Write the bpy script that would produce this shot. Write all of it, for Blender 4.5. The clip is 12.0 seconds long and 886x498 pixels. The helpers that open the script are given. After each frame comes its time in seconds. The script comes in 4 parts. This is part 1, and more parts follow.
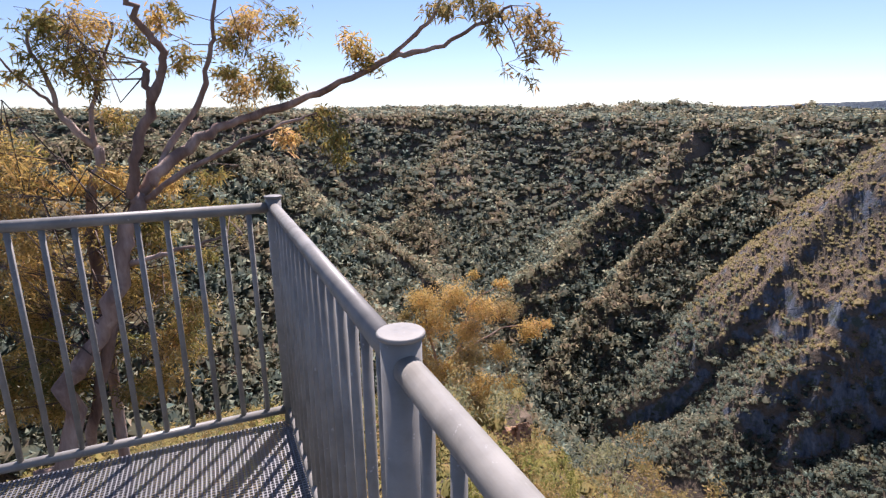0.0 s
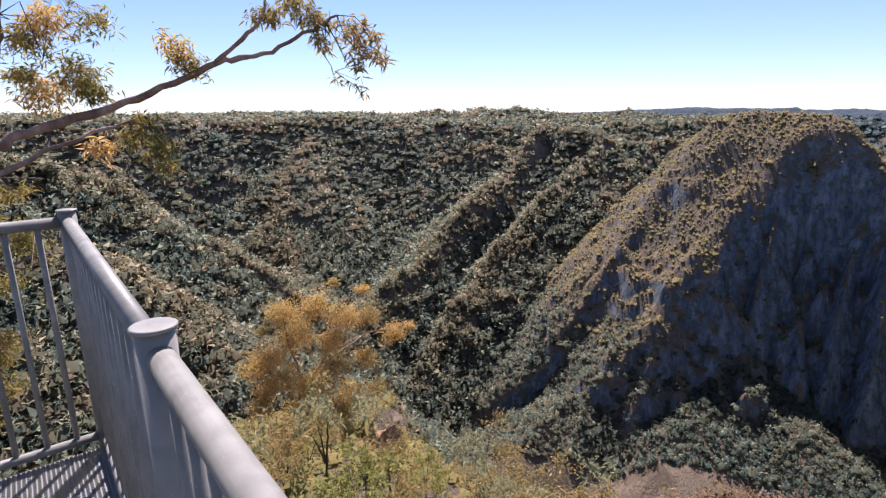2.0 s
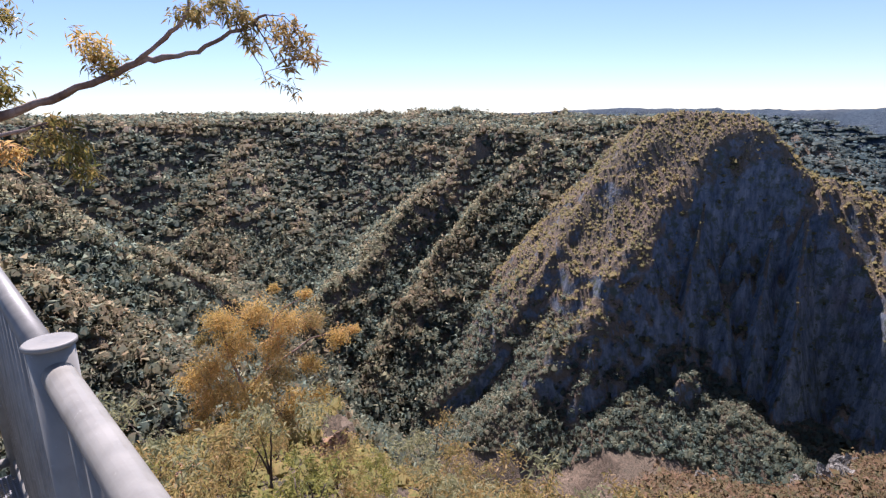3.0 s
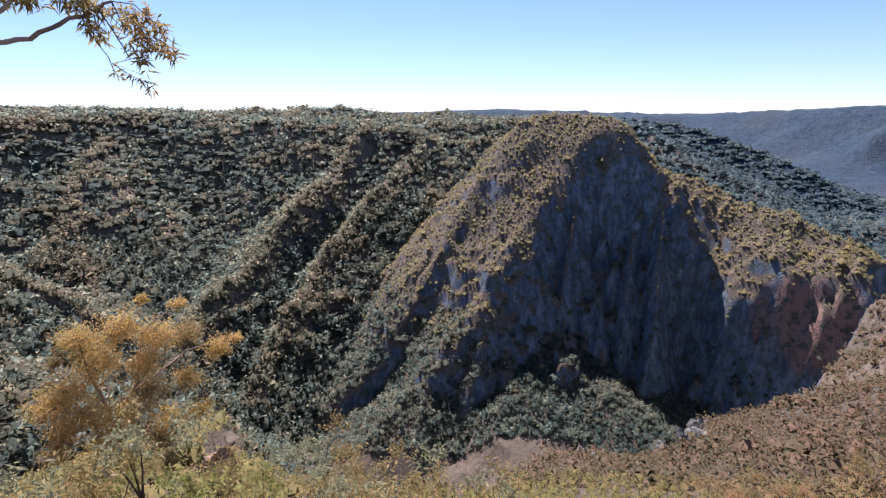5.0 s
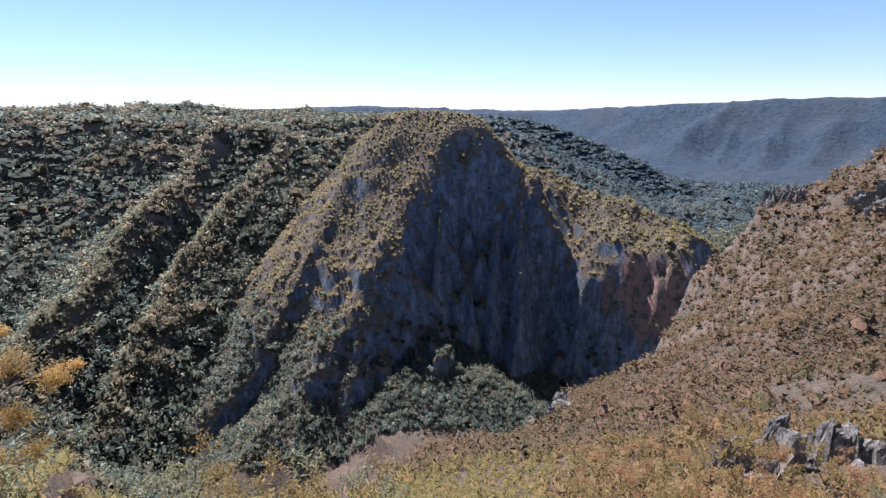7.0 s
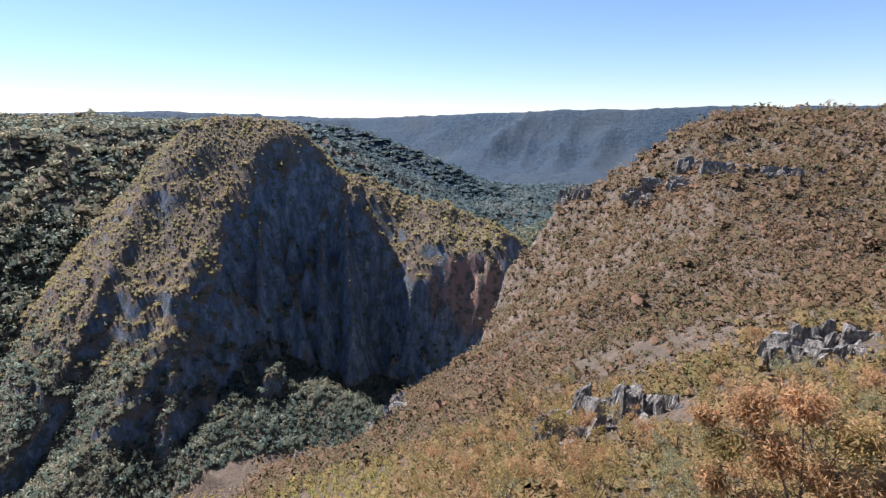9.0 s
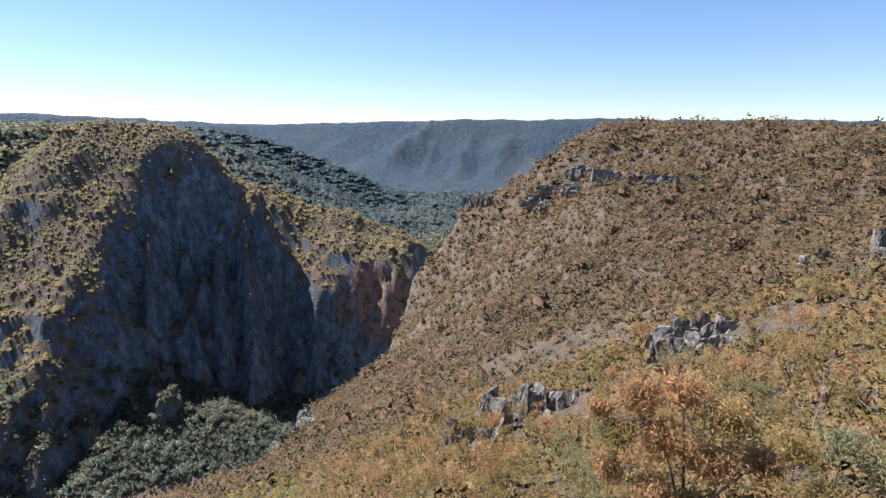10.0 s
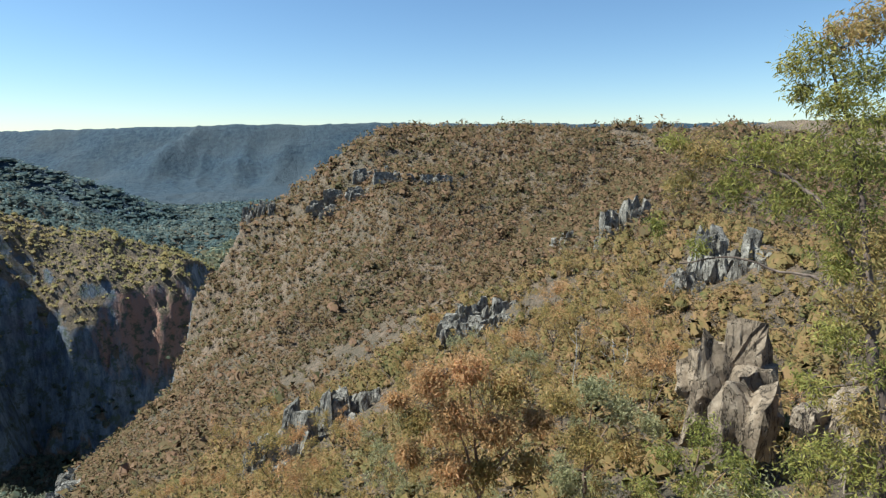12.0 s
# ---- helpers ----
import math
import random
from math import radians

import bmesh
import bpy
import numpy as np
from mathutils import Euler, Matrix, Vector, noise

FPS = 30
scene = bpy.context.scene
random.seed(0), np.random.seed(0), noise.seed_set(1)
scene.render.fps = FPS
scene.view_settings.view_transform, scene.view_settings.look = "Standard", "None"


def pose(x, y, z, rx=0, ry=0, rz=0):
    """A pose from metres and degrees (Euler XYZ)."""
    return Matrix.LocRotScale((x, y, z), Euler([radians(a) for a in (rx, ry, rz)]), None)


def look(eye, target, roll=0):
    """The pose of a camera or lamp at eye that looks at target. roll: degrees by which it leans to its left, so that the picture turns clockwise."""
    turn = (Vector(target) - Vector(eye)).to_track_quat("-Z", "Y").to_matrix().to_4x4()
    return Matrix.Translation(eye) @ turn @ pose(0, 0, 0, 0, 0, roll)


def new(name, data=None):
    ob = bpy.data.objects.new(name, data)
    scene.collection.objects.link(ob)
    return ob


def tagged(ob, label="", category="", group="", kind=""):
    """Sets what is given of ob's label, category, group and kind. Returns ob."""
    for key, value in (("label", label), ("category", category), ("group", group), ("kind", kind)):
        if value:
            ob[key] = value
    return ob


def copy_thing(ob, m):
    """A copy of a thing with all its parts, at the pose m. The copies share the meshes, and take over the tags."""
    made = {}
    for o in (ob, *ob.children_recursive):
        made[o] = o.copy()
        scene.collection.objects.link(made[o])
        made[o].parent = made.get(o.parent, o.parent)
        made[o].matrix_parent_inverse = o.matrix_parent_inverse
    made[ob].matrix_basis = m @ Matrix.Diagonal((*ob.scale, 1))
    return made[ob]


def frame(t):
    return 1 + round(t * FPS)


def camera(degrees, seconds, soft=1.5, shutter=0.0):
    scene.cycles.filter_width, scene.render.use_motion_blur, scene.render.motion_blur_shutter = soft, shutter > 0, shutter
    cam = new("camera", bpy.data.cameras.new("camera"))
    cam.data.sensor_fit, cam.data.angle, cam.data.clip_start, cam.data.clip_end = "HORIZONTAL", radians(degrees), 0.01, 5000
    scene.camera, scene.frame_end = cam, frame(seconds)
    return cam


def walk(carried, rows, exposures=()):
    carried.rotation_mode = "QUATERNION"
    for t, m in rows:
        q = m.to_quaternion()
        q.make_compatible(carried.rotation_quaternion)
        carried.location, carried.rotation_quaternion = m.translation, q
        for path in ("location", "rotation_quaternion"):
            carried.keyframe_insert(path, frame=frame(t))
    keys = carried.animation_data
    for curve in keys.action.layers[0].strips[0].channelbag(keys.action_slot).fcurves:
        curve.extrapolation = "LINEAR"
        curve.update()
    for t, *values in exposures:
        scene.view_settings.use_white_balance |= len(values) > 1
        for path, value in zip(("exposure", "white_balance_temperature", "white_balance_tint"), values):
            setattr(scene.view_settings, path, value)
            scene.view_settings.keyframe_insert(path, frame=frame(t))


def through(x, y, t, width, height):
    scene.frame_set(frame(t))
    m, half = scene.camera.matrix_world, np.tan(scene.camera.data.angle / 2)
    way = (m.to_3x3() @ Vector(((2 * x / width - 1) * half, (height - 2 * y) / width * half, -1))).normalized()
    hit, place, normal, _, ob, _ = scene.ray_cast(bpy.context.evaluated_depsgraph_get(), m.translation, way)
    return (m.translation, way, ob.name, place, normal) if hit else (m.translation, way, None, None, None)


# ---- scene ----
import functools

# ---- camera and walk ----
PATH = [
    (0.0, 0.000, 0.000, 1.500, -4.95, -13.62, -0.73),
    (0.5, 0.035, -0.032, 1.501, -9.56, -13.46, -0.62),
    (1.0, 0.085, -0.075, 1.493, -12.72, -13.34, -1.07),
    (1.5, 0.138, -0.143, 1.498, -16.23, -13.41, -1.04),
    (2.0, 0.170, -0.190, 1.506, -19.87, -13.26, -0.94),
    (2.5, 0.192, -0.205, 1.507, -23.05, -13.31, -1.18),
    (3.0, 0.216, -0.223, 1.510, -25.92, -13.28, -1.17),
    (3.2, 0.226, -0.229, 1.509, -26.99, -13.32, -1.50),
    (4.8, 0.279, -0.341, 1.508, -36.41, -13.57, -0.62),
    (5.0, 0.280, -0.349, 1.510, -38.01, -13.55, -0.42),
    (5.5, 0.294, -0.374, 1.513, -41.53, -13.47, -0.44),
    (6.0, 0.288, -0.390, 1.516, -44.77, -13.50, -0.50),
    (6.5, 0.273, -0.397, 1.517, -48.30, -13.64, -0.65),
    (6.7, 0.276, -0.408, 1.517, -49.75, -13.74, -0.75),
    (8.3, 0.346, -0.582, 1.519, -64.01, -13.76, 0.36),
    (8.5, 0.351, -0.593, 1.517, -65.95, -13.36, -0.18),
    (9.0, 0.364, -0.609, 1.515, -70.82, -13.35, -0.15),
    (9.5, 0.373, -0.655, 1.506, -75.63, -12.80, 0.16),
    (10.0, 0.385, -0.708, 1.498, -80.97, -12.47, 0.64),
    (10.5, 0.396, -0.762, 1.487, -86.86, -12.42, 0.63),
    (11.0, 0.403, -0.813, 1.473, -92.22, -12.45, 0.62),
    (11.5, 0.407, -0.863, 1.464, -97.76, -12.65, 0.30),
    (12.0, 0.409, -0.927, 1.474, -103.47, -11.91, -0.13),
]
cam = camera(78.80, 12.0, soft=1.3)
walk(cam, [(t, pose(x, y, z, 90 + p, 0, w) @ pose(0, 0, 0, 0, 0, r)) for t, x, y, z, w, p, r in PATH],
     [(0, 1.4, 6000, 27), (3, 1.42, 5800, 27), (6, 1.36, 5450, 25), (9, 1.46, 5580, 20), (10.5, 1.44, 5700, 13), (12, 1.29, 5650, 1)])

# ---- daylight ----
SUN_AZ, SUN_EL = 17.0, 55.0          # degrees: clockwise from +y, above the horizon
world = bpy.data.worlds.new("sky")
scene.world = world
world.use_nodes = True
wn = world.node_tree.nodes
sky = wn.new("ShaderNodeTexSky")
sky.sky_type = "NISHITA"
sky.sun_disc = False
sky.sun_elevation, sky.sun_rotation = radians(SUN_EL), radians(SUN_AZ)
sky.altitude, sky.air_density, sky.dust_density, sky.ozone_density = 600, 1.0, 0.05, 2.5
wn["Background"].inputs["Strength"].default_value = 0.052
world.node_tree.links.new(sky.outputs[0], wn["Background"].inputs["Color"])
sun = new("sun", bpy.data.lights.new("sun", "SUN"))
sun.data.energy, sun.data.angle, sun.data.color = 3.9, radians(0.5), (1.0, 0.93, 0.82)
sa, se = radians(SUN_AZ), radians(SUN_EL)
sun.matrix_world = look((0, 0, 40), (-math.sin(sa) * math.cos(se), -math.cos(sa) * math.cos(se), 40 - math.sin(se)))


# ---- materials ----
class Nodes:
    """Short-hand for building one node material."""

    def __init__(self, name, rough=0.8, metal=0.0):
        self.mat = bpy.data.materials.new(name)
        self.mat.use_nodes = True
        self.tree = self.mat.node_tree
        self.bsdf = self.tree.nodes["Principled BSDF"]
        self.bsdf.inputs["Roughness"].default_value = rough
        self.bsdf.inputs["Metallic"].default_value = metal
        self.bsdf.inputs["Specular IOR Level"].default_value = 0.3

    def add(self, kind, **inputs):
        n = self.tree.nodes.new(kind)
        for key, value in inputs.items():
            slot = n.inputs[key.replace("_", " ")]
            if isinstance(value, bpy.types.NodeSocket):
                self.tree.links.new(value, slot)
            else:
                slot.default_value = value
        return n

    def link(self, a, b):
        self.tree.links.new(a, b)

    def coords(self):
        return self.add("ShaderNodeTexCoord").outputs["Object"]

    def noise(self, scale, detail=4.0, rough=0.55, vector=None):
        n = self.add("ShaderNodeTexNoise", Scale=scale, Detail=detail, Roughness=rough)
        self.link(vector or self.coords(), n.inputs["Vector"])
        return n.outputs["Fac"]

    def ramp(self, fac, *stops):
        n = self.add("ShaderNodeValToRGB", Fac=fac)
        while len(n.color_ramp.elements) < len(stops):
            n.color_ramp.elements.new(0.5)
        for e, (p, c) in zip(n.color_ramp.elements, stops):
            e.position, e.color = p, (*c, 1) if len(c) == 3 else c
        return n.outputs["Color"]

    def mix(self, fac, a, b, mode="MIX"):
        n = self.tree.nodes.new("ShaderNodeMix")
        n.data_type, n.blend_type = "RGBA", mode
        for slot, value in ((n.inputs[0], fac), (n.inputs[6], a), (n.inputs[7], b)):
            if isinstance(value, bpy.types.NodeSocket):
                self.link(value, slot)
            elif isinstance(value, (int, float)):
                slot.default_value = value
            else:
                slot.default_value = (*value, 1)
        return n.outputs[2]

    def math(self, op, a, b=0.0, clamp=False):
        n = self.tree.nodes.new("ShaderNodeMath")
        n.operation, n.use_clamp = op, clamp
        for slot, value in zip(n.inputs, (a, b)):
            if isinstance(value, bpy.types.NodeSocket):
                self.link(value, slot)
            else:
                slot.default_value = value
        return n.outputs[0]

    def color(self, socket):
        self.link(socket, self.bsdf.inputs["Base Color"])

    def bump(self, height, strength=0.5, distance=0.02):
        n = self.add("ShaderNodeBump", Strength=strength, Distance=distance, Height=height)
        self.link(n.outputs["Normal"], self.bsdf.inputs["Normal"])


def terrain_material(name, litter_a, litter_b, litter_c):
    """Leaf litter and scrub on the gentle parts, bare rock where the ground is steep."""
    m = Nodes(name, 0.95)
    geo = m.add("ShaderNodeNewGeometry")
    sep = m.add("ShaderNodeSeparateXYZ", Vector=geo.outputs["Normal"])
    co = m.coords()
    litter = m.ramp(m.noise(0.35, 8, 0.7, co), (0.3, litter_a), (0.5, litter_b), (0.72, litter_c))
    litter = m.mix(m.ramp(m.noise(2.2, 6, 0.75, co), (0.5, (0, 0, 0)), (0.62, (0.75, 0.75, 0.75))), litter, litter_c)
    litter = m.mix(m.ramp(m.noise(1.1, 7, 0.8, co), (0.36, (0.8, 0.8, 0.8)), (0.48, (0, 0, 0))), litter, [c * 0.45 for c in litter_a])
    litter = m.mix(m.ramp(m.noise(0.02, 3, 0.5, co), (0.4, (0, 0, 0)), (0.65, (0.6, 0.6, 0.6))), litter, litter_a)
    stretch = m.add("ShaderNodeMapping", Vector=co, Scale=(1, 1, 0.22))
    crack = m.noise(0.16, 10, 0.74, stretch.outputs[0])
    # rock greys lean blue, with the gorge's haze mixed into the tone
    rock = m.ramp(crack, (0.36, (0.042, 0.054, 0.072)), (0.48, (0.11, 0.135, 0.168)), (0.58, (0.185, 0.208, 0.24)), (0.7, (0.3, 0.31, 0.32)))
    rust = m.ramp(m.noise(0.017, 4, 0.6, co), (0.58, (0, 0, 0)), (0.68, (0.14, 0.14, 0.14)))
    rock = m.mix(rust, rock, (0.26, 0.14, 0.085))
    for place, scale, tone, strong in (((444.67, 126.01, -146.67), (0.014, 0.014, 0.012), (0.46, 0.2, 0.115), 0.85), ((335.32, 378.83, -58.10), (0.055, 0.055, 0.05), (0.5, 0.34, 0.26), 0.95)):
        shift = m.add("ShaderNodeMapping", Vector=co, Location=[-p * q for p, q in zip(place, scale)], Scale=scale)
        away = m.add("ShaderNodeVectorMath", Vector=shift.outputs[0])
        away.operation = "LENGTH"
        ragged = m.math("ADD", away.outputs["Value"], m.math("MULTIPLY", m.noise(0.07, 5, 0.7, stretch.outputs[0]), 0.9))
        rock = m.mix(m.math("MULTIPLY", m.ramp(ragged, (0.85, (1, 1, 1)), (1.3, (0, 0, 0))), strong), rock, m.mix(crack, tone, (0.2, 0.16, 0.13)))
    moss = m.ramp(m.noise(0.16, 7, 0.75, co), (0.5, (0, 0, 0)), (0.58, (0.9, 0.9, 0.9)))
    rock = m.mix(moss, rock, (0.075, 0.09, 0.058))
    steep = m.math("ADD", sep.outputs["Z"], m.math("MULTIPLY", m.math("SUBTRACT", m.noise(0.12, 5, 0.7, co), 0.5), 0.55))
    fac = m.ramp(steep, (0.4, (1, 1, 1)), (0.52, (0, 0, 0)))
    shift = m.add("ShaderNodeMapping", Vector=co, Location=(-116 / 7, 53 / 9, 0), Scale=(1 / 7, 1 / 9, 0))
    away = m.add("ShaderNodeVectorMath", Vector=shift.outputs[0])
    away.operation = "LENGTH"
    bare = m.ramp(m.math("ADD", away.outputs["Value"], m.noise(0.3, 4, 0.6, co)), (0.9, (1, 1, 1)), (1.15, (0, 0, 0)))
    litter = m.mix(bare, litter, (0.38, 0.22, 0.15))
    m.color(m.mix(fac, litter, rock))
    m.bump(m.math("ADD", crack, m.noise(0.6, 8, 0.7, co)), 0.9, 1.6)
    return m.mat


def distant_material():
    """Woods too far off to tell the trees apart: mottled canopy with blue haze put into its colour, browner on the
    crests, with a few cleared paddocks and a quarry.
    """
    m = Nodes("hazed_distant_land", 0.95)
    co = m.coords()
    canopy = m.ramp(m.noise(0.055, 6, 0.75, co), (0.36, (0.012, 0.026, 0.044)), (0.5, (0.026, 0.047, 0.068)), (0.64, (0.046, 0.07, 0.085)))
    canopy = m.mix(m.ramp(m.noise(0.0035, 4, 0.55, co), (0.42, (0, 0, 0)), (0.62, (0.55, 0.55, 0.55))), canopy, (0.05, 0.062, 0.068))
    for x, y, rx, ry, tone in ((246, 1235, 70, 45, (0.42, 0.3, 0.2)), (423, 1120, 60, 45, (0.4, 0.3, 0.19)), (1070, 1120, 95, 130, (0.4, 0.24, 0.17))):
        shift = m.add("ShaderNodeMapping", Vector=co, Location=(-x / rx, -y / ry, 0), Scale=(1 / rx, 1 / ry, 0))
        away = m.add("ShaderNodeVectorMath", Vector=shift.outputs[0])
        away.operation = "LENGTH"
        ragged = m.math("ADD", away.outputs["Value"], m.math("MULTIPLY", m.noise(0.03, 4, 0.6, co), 0.9))
        canopy = m.mix(m.ramp(ragged, (0.7, (1, 1, 1)), (0.8, (0, 0, 0))), canopy, tone)
    m.color(canopy)
    m.bump(m.noise(0.06, 5, 0.7, co), 1.0, 9.0)
    return m.mat


def foliage_material(name, *stops, rough=0.6, scale=0.011, through=0.25, island=0.5, clump=0.3):
    """Leaves: colour varies clump by clump and in wide patches; a little light passes through."""
    m = Nodes(name, rough)
    geo = m.add("ShaderNodeNewGeometry")
    patch = m.math("ADD", m.math("MULTIPLY", m.noise(scale, 3, 0.5), 1 - clump), m.math("MULTIPLY", m.noise(scale * 18, 2, 0.5), clump))
    fac = m.math("ADD", m.math("MULTIPLY", geo.outputs["Random Per Island"], island), m.math("MULTIPLY", m.math("SUBTRACT", patch, 0.5), 1.5))
    fac = m.math("ADD", fac, 0.68 - island * 0.5)
    fac = m.math("SUBTRACT", fac, 0.18, True)
    col = m.ramp(fac, *((p, [1.2 * c for c in tone]) for p, tone in stops))
    m.color(col)
    m.bsdf.inputs["Specular IOR Level"].default_value = 0.12
    if through:
        tr = m.add("ShaderNodeBsdfTranslucent", Color=col)
        mx = m.add("ShaderNodeMixShader", Fac=through)
        m.link(m.bsdf.outputs[0], mx.inputs[1])
        m.link(tr.outputs[0], mx.inputs[2])
        m.link(mx.outputs[0], m.tree.nodes["Material Output"].inputs["Surface"])
    return m.mat


MAT_GROUND = terrain_material("ground", (0.085, 0.075, 0.05), (0.155, 0.115, 0.077), (0.28, 0.195, 0.135))
MAT_DISTANT = distant_material()
# greens pulled towards blue to stand in for haze across the gorge
MAT_FOREST = foliage_material("forest", (0.1, (0.095, 0.15, 0.135)), (0.4, (0.16, 0.2, 0.155)), (0.62, (0.235, 0.235, 0.155)), (0.85, (0.31, 0.245, 0.165)), through=0.76, island=0.28, clump=0.6)
MAT_CREST = foliage_material("crest_forest", (0.1, (0.125, 0.16, 0.115)), (0.4, (0.205, 0.205, 0.125)), (0.62, (0.28, 0.23, 0.14)), (0.85, (0.34, 0.25, 0.16)), through=0.74, island=0.28, clump=0.6)
# forest tones shifted darker and bluer, so distance haze sits in the colour
MAT_REMOTE = foliage_material("hazed_back_ridge_forest", (0.1, (0.075, 0.125, 0.145)), (0.4, (0.115, 0.165, 0.165)), (0.62, (0.165, 0.19, 0.165)), (0.85, (0.21, 0.205, 0.155)), through=0.66, island=0.28, clump=0.6)
MAT_SCRUB = foliage_material("scrub", (0.08, (0.075, 0.085, 0.042)), (0.3, (0.125, 0.108, 0.053)), (0.55, (0.185, 0.124, 0.066)), (0.85, (0.25, 0.155, 0.1)), scale=0.022, through=0.5, island=0.45, clump=0.7)
MAT_BUSH = foliage_material("bush", (0.08, (0.105, 0.12, 0.045)), (0.3, (0.19, 0.165, 0.066)), (0.55, (0.28, 0.195, 0.085)), (0.85, (0.36, 0.22, 0.12)), scale=0.1, through=0.55, island=0.4, clump=0.6)
MAT_HEATH = foliage_material("heath", (0.1, (0.13, 0.15, 0.05)), (0.4, (0.25, 0.225, 0.075)), (0.65, (0.36, 0.26, 0.1)), (0.9, (0.42, 0.27, 0.14)), scale=0.15, through=0.58, island=0.28, clump=0.6)


# ---- landform ----
def hashed(ix, iy, seed):
    v = np.sin(ix * 127.1 + iy * 311.7 + seed * 74.7) * 43758.5453
    return v - np.floor(v)


def value_noise(x, y, seed=0):
    ix, iy = np.floor(x), np.floor(y)
    fx, fy = x - ix, y - iy
    fx, fy = fx * fx * (3 - 2 * fx), fy * fy * (3 - 2 * fy)
    a, b = hashed(ix, iy, seed), hashed(ix + 1, iy, seed)
    c, d = hashed(ix, iy + 1, seed), hashed(ix + 1, iy + 1, seed)
    return (a + (b - a) * fx + (c - a) * fy + (a - b - c + d) * fx * fy) * 2 - 1


def fbm(x, y, size, octaves=4, seed=0):
    total, amp = 0, 1.0
    for k in range(octaves):
        total = total + amp * value_noise(x / size + 17.3 * k, y / size - 9.1 * k, seed + k)
        size, amp = size / 2.03, amp * 0.5
    return total


def stretches(x, y, line):
    """For each stretch of a polyline: distance to it, its height at the nearest place, and the side (1: left of its run, -1: right)."""
    for (ax, ay, az), (bx, by, bz) in zip(line[:-1], line[1:]):
        dx, dy = bx - ax, by - ay
        ll = dx * dx + dy * dy
        s = np.clip(((x - ax) * dx + (y - ay) * dy) / ll, 0, 1)
        d = np.hypot(x - ax - s * dx, y - ay - s * dy)
        across = (dx * (y - ay) - dy * (x - ax)) / np.sqrt(ll)
        yield d, az + s * (bz - az), across / np.maximum(d, 1e-6)


def fall(d, near_slope, reach, far_slope):
    """How far the flank has dropped at distance d from the crest."""
    return near_slope * np.minimum(d, reach) + far_slope * np.maximum(d - reach, 0)


def at(az, el, r):
    """A place by its bearing (clockwise from +y) and its angle above the eye's level, in degrees, and its distance."""
    a = radians(az)
    return (r * math.sin(a), r * math.cos(a), 1.5 + r * math.tan(radians(el)))


def run_of(*rows):
    return [at(*row) for row in rows]


